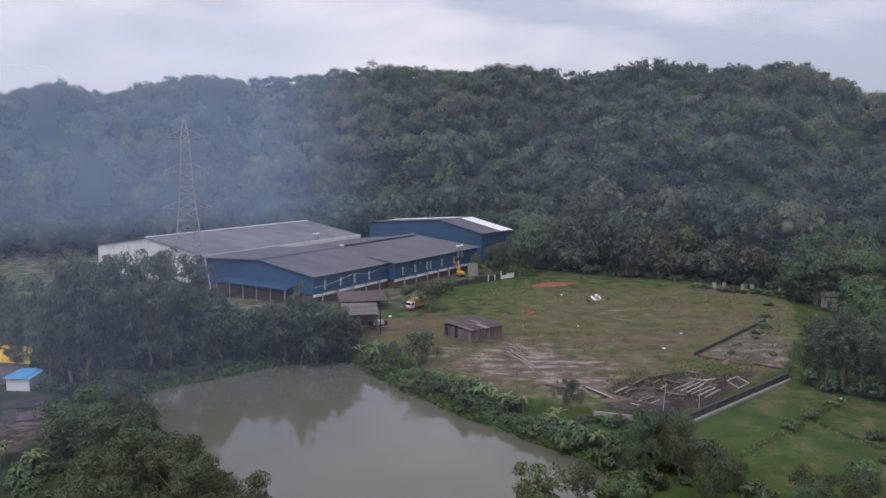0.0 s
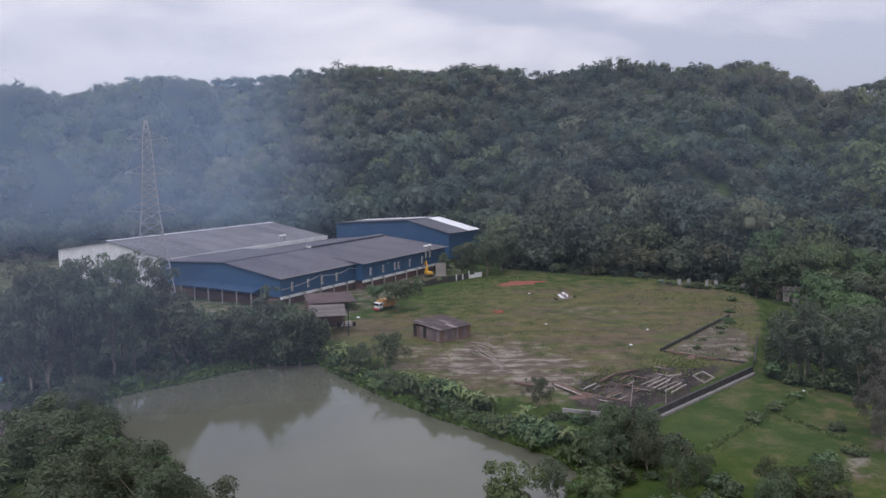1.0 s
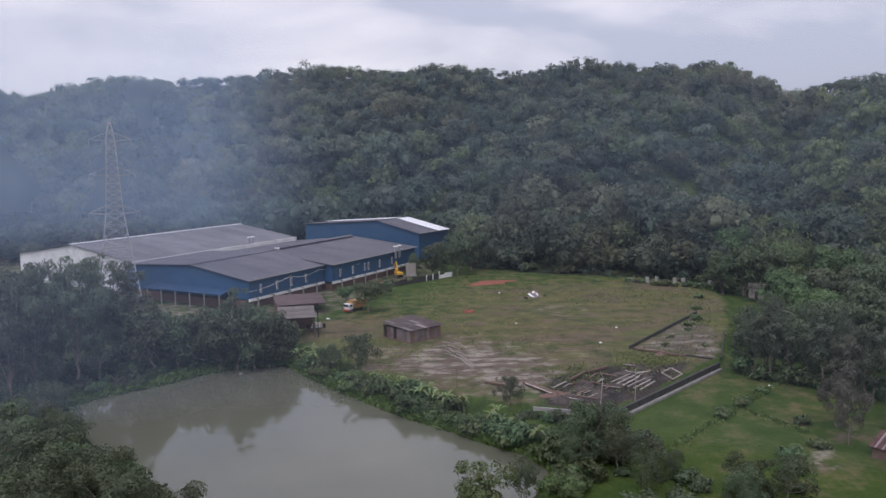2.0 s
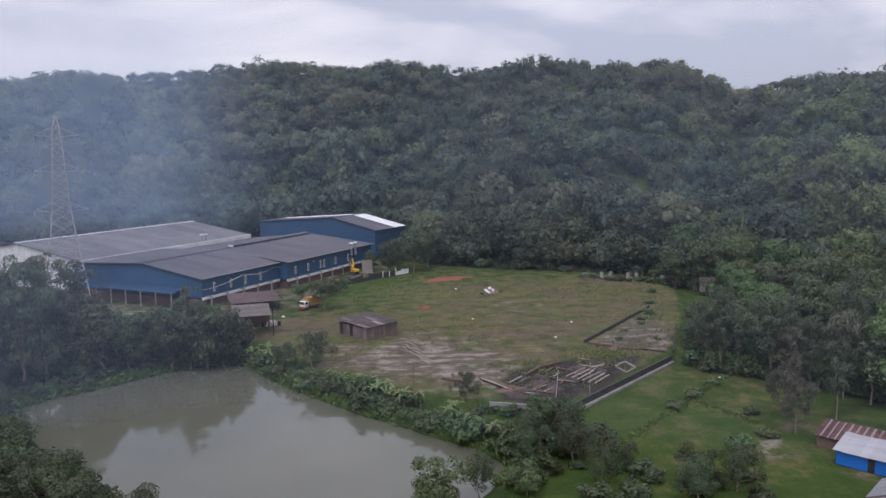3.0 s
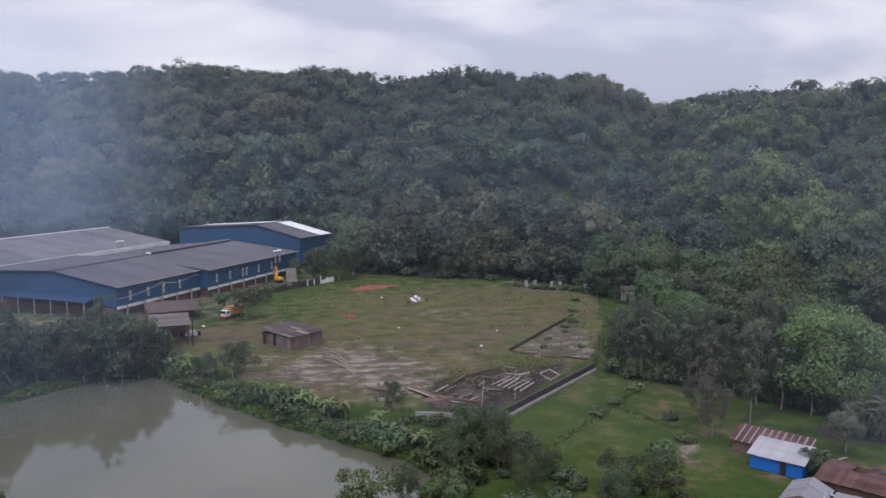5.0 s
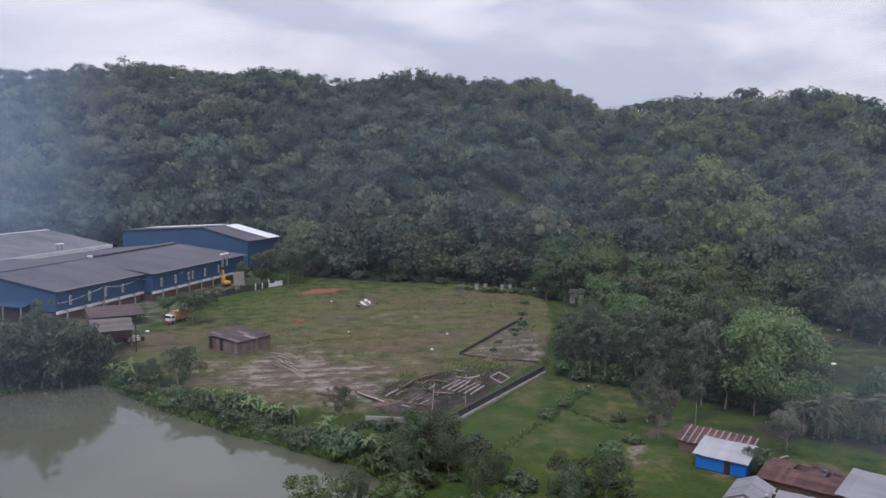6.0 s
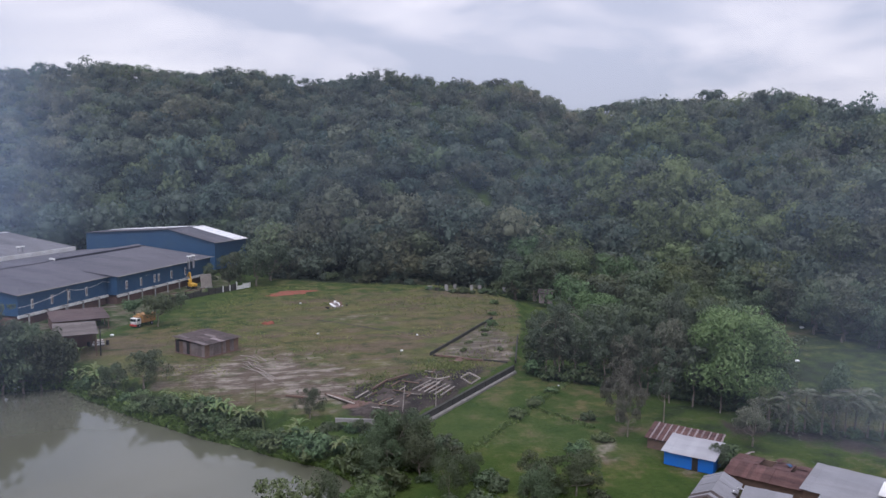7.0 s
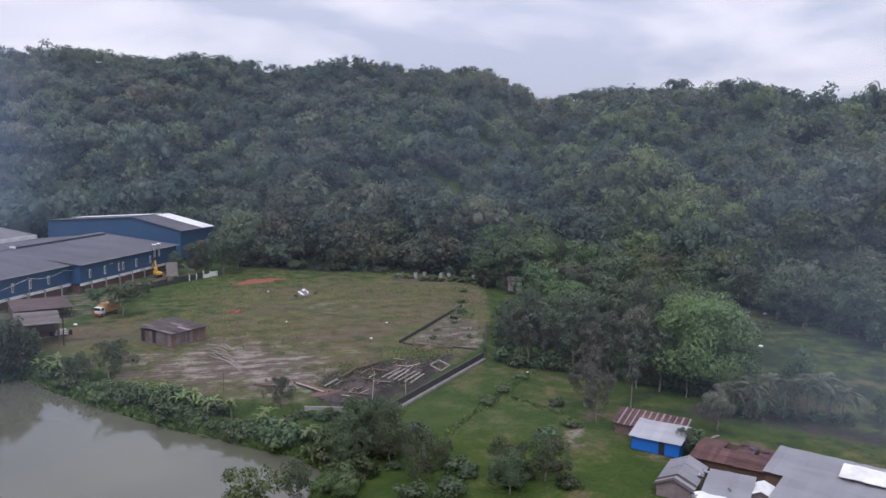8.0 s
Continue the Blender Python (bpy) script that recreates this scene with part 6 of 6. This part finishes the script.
undergrowth(34, 22, 38, 84, 108, 0.9, 2.4, "undergrowth between pond and field", 51)
undergrowth(12, 38, 50, 80, 90, 0.8, 2.0, "undergrowth between pond and field", 54)
undergrowth(30, -72, -42, 127, 148, 1.6, 3.6, "undergrowth on the far pond bank", 55)
undergrowth(54, -56, -26, 78, 114, 0.9, 2.6, "undergrowth on the near pond bank", 52)
undergrowth(34, -71, -50, 134, 154, 1.0, 2.8, "undergrowth beneath the tall trees", 53)


def leaf_blade(length, width, rise, droop, segs=7):
    """A long arching leaf, folded along its rib."""
    bm = bmesh.new()
    rows = []
    for i in range(segs + 1):
        k = i / segs
        w = width * math.sin(math.pi * min(1, 0.12 + 0.88 * k)) ** 0.7 * (1 if i < segs else 0.1)
        y, z = length * k * (1 - 0.18 * k), rise * k - droop * k * k
        rows.append([bm.verts.new((-w / 2, y, z + 0.12 * w)), bm.verts.new((0, y, z)), bm.verts.new((w / 2, y, z + 0.12 * w))])
    for a, b in zip(rows, rows[1:]):
        bm.faces.new((a[0], a[1], b[1], b[0]))
        bm.faces.new((a[1], a[2], b[2], b[1]))
    return bm


def build_bananas():
    made = []
    for kind in range(3):
        r = random.Random(90 + kind)
        plant = thing("banana_plant", "banana plant with long arching yellow-green leaves", "banana plant", pose(0, 0, 0), "banana plants on the banks")
        bm = bmesh.new()
        rod(bm, (0, 0, -0.3), (0, 0, 1.9), 0.16, 0.10, 8)
        part("stem", bm, M_leaf_bright, plant)
        blades = []
        for j in range(3):
            b = leaf_blade(r.uniform(1.8, 2.5), r.uniform(0.34, 0.5), r.uniform(1.7, 2.6), r.uniform(1.6, 2.8))
            me = bpy.data.meshes.new("leaf")
            b.to_mesh(me)
            b.free()
            me.materials.append(M_leaf_banana)
            blades.append(me)
        for j in range(9):
            shared("leaf", blades[j % 3], plant, pose(0, 0, 1.75 + 0.03 * j, r.uniform(-8, 30), 0, j * 40 + r.uniform(-15, 15)))
        made.append(plant)
    spots = [(-16, 151), (-9, 146), (-13, 149), (6, 127), (9, 124), (4, 131), (15, 112), (16, 116), (20.5, 106), (-20, 161), (-16, 166), (22.5, 105), (13, 120), (-17.5, 152.5), (7.5, 126), (11, 121), (2, 133), (-1, 136), (-51, 97), (-48, 96), (-54, 98), (-57, 100), (-46, 94), (-60, 100), (-53, 95), (-58, 103), (18, 110), (-15, 152.6), (-14.2, 150.6), (-17, 154), (8, 122.6), (5, 129), (10, 123.2), (12, 118.2), (0.4, 134.4), (14, 114.6), (17.2, 112.6), (19.4, 107.4), (-12, 147.6), (3, 130.2), (6.6, 124.6)]
    r = random.Random(6)
    for i, (x, y) in enumerate(spots):
        k = r.uniform(0.6, 1.2)
        x, y = x + r.uniform(-1.6, 1.6), y + r.uniform(-1.6, 1.6)
        m = pose(x, y, float(ground_height(x, y)), r.uniform(-12, 12), r.uniform(-12, 12), r.uniform(0, 360)) @ Matrix.Diagonal((k, k, k, 1))
        if i < 3:
            made[i].matrix_basis = m
        else:
            copy_thing(made[i % 3], m)


def build_palms():
    made = None
    r = random.Random(12)
    fronds = []
    for j in range(3):
        bm = bmesh.new()
        L = 3.6 + 0.3 * j
        last = None
        for i in range(13):
            k = i / 12
            p = Vector((0, L * k * (1 - 0.5 * k), 1.3 * k - 4.4 * k * k))
            if last is not None:
                rod(bm, last, p, 0.03, 0.02, 4)
            last = p
            if i > 1:
                for sgn in (-1, 1):
                    ln = 0.75 * math.sin(math.pi * (0.15 + 0.8 * k))
                    a = [p, p + Vector((sgn * ln * 0.5, 0.12, -0.15)), p + Vector((sgn * ln, 0.35, -0.55 * ln - 0.1)), p + Vector((sgn * ln * 0.45, 0.42, -0.25))]
                    bm.faces.new([bm.verts.new(c) for c in a])
        me = bpy.data.meshes.new("frond")
        bm.to_mesh(me)
        bm.free()
        me.materials.append(M_leaf_palm)
        fronds.append(me)
    spots = [(87.6 + 1.6 * i + r.uniform(-0.6, 0.6), 96.2 - 0.92 * i + r.uniform(-0.8, 0.8)) for i in range(10)] + [(70.5, 136.0), (73.0, 137.5), (106, 210)]
    for i, (x, y) in enumerate(spots):
        tall = 2.8 + 2.8 * r.random() if i < 10 else 9.5
        k_palm = rnd.uniform(0.95, 1.15)
        palm = thing("palm", "palm with drooping grey-green fronds" if i < 10 else "taller palm with drooping fronds among trees", "palm tree", pose(x, y, float(ground_height(x, y)), 0, 0, r.uniform(0, 360)) @ Matrix.Diagonal((k_palm, k_palm, k_palm, 1)), "palms behind the houses")
        bm = bmesh.new()
        rod(bm, (0, 0, -0.3), (0.1, 0.05, tall), 0.17, 0.11, 7)
        part("trunk", bm, M_bark, palm)
        for j in range(12):
            shared("frond", fronds[j % 3], palm, pose(0.1, 0.05, tall, r.uniform(0, 62), 0, j * 31 + r.uniform(-14, 14)))


build_bananas()
build_palms()
for i in range(18):
    K_shrub[i % 3].plant(76 + 1.5 * i + rnd.uniform(-1, 1), 229.5 - 0.95 * i + rnd.uniform(-2, 3), rnd.uniform(0.8, 2.2), rnd.uniform(0, 360), rnd.uniform(1.2, 1.8), "shrubs at the back fence", "green shrub growing over broken fence slabs")
for i in range(9):
    K_shrub[i % 3].plant(22.5 + 1.4 * i, 116.6 - 0.5 * i + rnd.uniform(-1, 0.4), rnd.uniform(1.2, 2.2), rnd.uniform(0, 360), 1.1, "shrubs on the pond bank")
for i in range(20):
    k = i / 19
    K_shrub[i % 3].plant(88.5 + 14 * k + rnd.uniform(-1, 1), 97 - 9 * k + rnd.uniform(-1.5, 1.5), rnd.uniform(0.9, 1.8), rnd.uniform(0, 360), 1.2, "shrubs under the palms", "dark green shrub under palms")
for i in range(52):
    k = i / 51
    x, y = (66 + 16 * k * 2, 134.5 - 16 * k * 2) if k < 0.5 else (82 + 9 * (k - 0.5) * 2, 118.5 - 14 * (k - 0.5) * 2)
    K_shrub[i % 3].plant(x + rnd.uniform(-1, 2), y + rnd.uniform(-1, 2), rnd.uniform(1.2, 4.2), rnd.uniform(0, 360), 1.1, "shrubs at the wood edge", "dark green shrub at the edge of trees")


# ---- grass and weeds ----
def grass_patch(name, label, x, y, size, seed, tint_lo, tint_hi, up=1.6):
    rs = np.random.RandomState(seed)
    z = ground_height(x, y)
    n = len(x)
    side = unit(np.stack([rs.normal(0, 1, n), rs.normal(0, 1, n), np.zeros(n)], 1))
    h = (size * rs.uniform(0.5, 1.3, n))[:, None]
    p = np.stack([x, y, z - 0.05], 1)
    lean = np.stack([rs.normal(0, 0.5, n), rs.normal(0, 0.5, n), np.ones(n)], 1)
    v = np.stack([p - side * h * 0.25, p + side * h * 0.25, p + side * h * 0.55 + lean * h * 0.8, p + lean * h * 1.1 - side * h * 0.35], 1).reshape(-1, 3)
    t = np.repeat(tint_lo + (tint_hi - tint_lo) * rs.rand(n, 1), 4, 0)
    tint = np.concatenate([t, np.ones((4 * n, 1))], 1)
    me = fast_mesh(name, v, np.arange(4 * n).reshape(n, 4), M_grass, tint)
    tagged(new(name, me), label, "grass", kind="stuff")


def build_grass():
    rs = np.random.RandomState(77)
    pts = np.array(bank_points(0, 14, 14000, -0.2, 4.2, 31))
    grass_patch("bank_grass", "lush green grass and weeds on the pond bank", pts[:, 0], pts[:, 1], 0.6, 1, np.array([[0.62, 0.72, 0.60]]), np.array([[1.0, 1.12, 0.8]]))
    x, y = rs.uniform(-20, 98, 60000), rs.uniform(115, 250, 60000)
    yard = polygon_distance(x, y, YARD)
    patch = wave_noise(x * 0.16, y * 0.16, 4) + 0.5 * wave_noise(x * 0.5, y * 0.5, 6)
    bare = np.exp(-(((x - 13) / 15) ** 2 + ((y - 146) / 13) ** 2)) + np.exp(-(((x - 26) / 12) ** 2 + ((y - 130) / 9) ** 2))
    hut_gap = np.hypot(x - 6.4, y - 167.8) > 7
    keep = (yard < -0.6) & (patch > 0.25 + bare * 0.9) & hut_gap & (x > -14)
    keep &= polygon_distance(x, y, np.array([(51, 151), (74, 181), (74, 161), (63.5, 141.5)])) > 0
    grass_patch("yard_grass", "patchy olive grass tufts across the yard", x[keep], y[keep], 0.20, 2, np.array([[1.25, 1.05, 1.0]]), np.array([[1.8, 1.4, 1.3]]))
    for seed, (ax, ay, bx, by) in enumerate(BUNDS):
        n = 1500 if seed == 0 else 500
        k = rs.rand(n)
        grass_patch("bund_grass", "rough dark green weeds along the field bund", ax + (bx - ax) * k + rs.normal(0, 0.35, n), ay + (by - ay) * k + rs.normal(0, 0.45, n), 0.28, 5 + seed, np.array([[0.6, 0.68, 0.6]]), np.array([[1.0, 1.05, 0.8]]))


build_grass()


def build_weeds():
    """Taller yellow-green weeds round the plot and among the building works."""
    rs = np.random.RandomState(41)
    spots = ((50, 146, 3.0, 260), (57, 145.5, 3, 180), (33, 133, 2.0, 160), (36, 137, 2.2, 160), (51, 141.5, 2.0, 340), (53, 143, 1.6, 200), (70, 158, 2, 60), (60, 153, 2.5, 50), (37, 131, 3, 220), (44, 124.5, 2.2, 160),
             (30, 125, 2.5, 160), (47, 139, 3, 220), (72, 172, 3, 200), (80, 190, 5, 300), (60, 205, 9, 380), (76, 215, 9, 420), (40, 224, 8, 300), (25, 160, 6, 160), (8, 178, 6, 200))
    x = np.concatenate([rs.normal(a, s, n) for a, b, s, n in spots])
    y = np.concatenate([rs.normal(b, s, n) for a, b, s, n in spots])
    keep = polygon_distance(x, y, YARD) < -0.8
    grass_patch("weeds", "tall yellow-green weeds growing through the yard", x[keep], y[keep], 0.30, 8, np.array([[0.75, 0.72, 0.68]]), np.array([[1.15, 1.02, 0.85]]))


build_weeds()


# ---- smoke and haze, imitated by translucent sheets ----
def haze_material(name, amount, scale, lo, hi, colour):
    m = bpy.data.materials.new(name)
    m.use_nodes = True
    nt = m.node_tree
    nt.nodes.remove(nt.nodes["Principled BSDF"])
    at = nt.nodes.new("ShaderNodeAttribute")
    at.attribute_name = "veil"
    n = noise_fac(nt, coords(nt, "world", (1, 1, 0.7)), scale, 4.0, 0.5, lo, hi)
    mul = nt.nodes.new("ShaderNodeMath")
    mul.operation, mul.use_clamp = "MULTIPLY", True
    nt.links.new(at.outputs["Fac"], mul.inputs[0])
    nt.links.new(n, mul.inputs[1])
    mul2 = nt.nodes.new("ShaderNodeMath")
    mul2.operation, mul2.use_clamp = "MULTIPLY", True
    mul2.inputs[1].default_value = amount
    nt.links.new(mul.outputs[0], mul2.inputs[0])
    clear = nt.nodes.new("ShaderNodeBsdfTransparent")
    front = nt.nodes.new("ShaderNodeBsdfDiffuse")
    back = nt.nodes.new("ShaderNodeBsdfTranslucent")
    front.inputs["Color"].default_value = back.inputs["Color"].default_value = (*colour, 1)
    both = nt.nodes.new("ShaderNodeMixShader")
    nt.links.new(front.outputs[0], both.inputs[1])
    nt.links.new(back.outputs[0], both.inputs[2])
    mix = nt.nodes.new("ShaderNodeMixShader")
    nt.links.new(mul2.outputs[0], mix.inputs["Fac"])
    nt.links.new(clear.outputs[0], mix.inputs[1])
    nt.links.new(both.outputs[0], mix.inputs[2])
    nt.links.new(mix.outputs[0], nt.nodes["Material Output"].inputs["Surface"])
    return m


def haze_sheet(label, mat, radius, b0, b1, z0, z1, fade_side, fade_low, fade_high, wobble, seed):
    """A billowing curved sheet that stands in for smoke and haze, thinning out towards all its edges."""
    nb, nz = 60, 24
    b, k = np.meshgrid(np.linspace(b0, b1, nb), np.linspace(0, 1, nz))
    z = z0 + (z1 - z0) * k
    r = radius + wobble * wave_noise(b * 0.12, z * 0.05, seed)
    verts = np.stack([r * np.sin(np.radians(b)), r * np.cos(np.radians(b)), z], -1).reshape(-1, 3)
    i, j = np.meshgrid(np.arange(nz - 1), np.arange(nb - 1), indexing="ij")
    f = np.stack([i * nb + j, i * nb + j + 1, (i + 1) * nb + j + 1, (i + 1) * nb + j], -1).reshape(-1, 4)
    s = (b - b0) / (b1 - b0)
    edge = smooth(0, fade_side[0], s) * smooth(0, fade_side[1], 1 - s) * smooth(0, fade_low, k) * smooth(0, fade_high, 1 - k)
    d = edge.reshape(-1, 1)
    me = fast_mesh("smoke_layer", verts, f, mat, np.concatenate([d, d, d, np.ones_like(d)], 1), "veil")
    me.polygons.foreach_set("use_smooth", [True] * len(me.polygons))
    tagged(new("smoke", me), label, "smoke", kind="stuff")


# pale blue sheets lift the darks behind them, in place of airlight
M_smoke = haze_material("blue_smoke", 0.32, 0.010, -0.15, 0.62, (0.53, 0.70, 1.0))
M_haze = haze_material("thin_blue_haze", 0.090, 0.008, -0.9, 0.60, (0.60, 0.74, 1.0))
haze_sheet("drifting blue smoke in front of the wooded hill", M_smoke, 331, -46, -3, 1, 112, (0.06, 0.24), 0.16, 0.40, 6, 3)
haze_sheet("translucent sheet standing in for thin blue haze before the hill", M_haze, 246, -60, 75, 1, 100, (0.05, 0.05), 0.40, 0.30, 6, 5)
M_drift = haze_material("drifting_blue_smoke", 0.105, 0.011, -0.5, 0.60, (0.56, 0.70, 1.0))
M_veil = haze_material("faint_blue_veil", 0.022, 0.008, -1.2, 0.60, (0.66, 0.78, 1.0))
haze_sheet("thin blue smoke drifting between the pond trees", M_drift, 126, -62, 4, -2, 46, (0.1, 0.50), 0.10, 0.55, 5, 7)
haze_sheet("translucent sheet standing in for faint blue haze over yard and fields", M_veil, 104, -62, 80, -1, 60, (0.05, 0.05), 0.05, 0.5, 4, 13)
haze_sheet("translucent sheet standing in for thin grey haze over the far field", M_haze, 116, 37, 80, -1, 45, (0.33, 0.1), 0.10, 0.4, 5, 9)
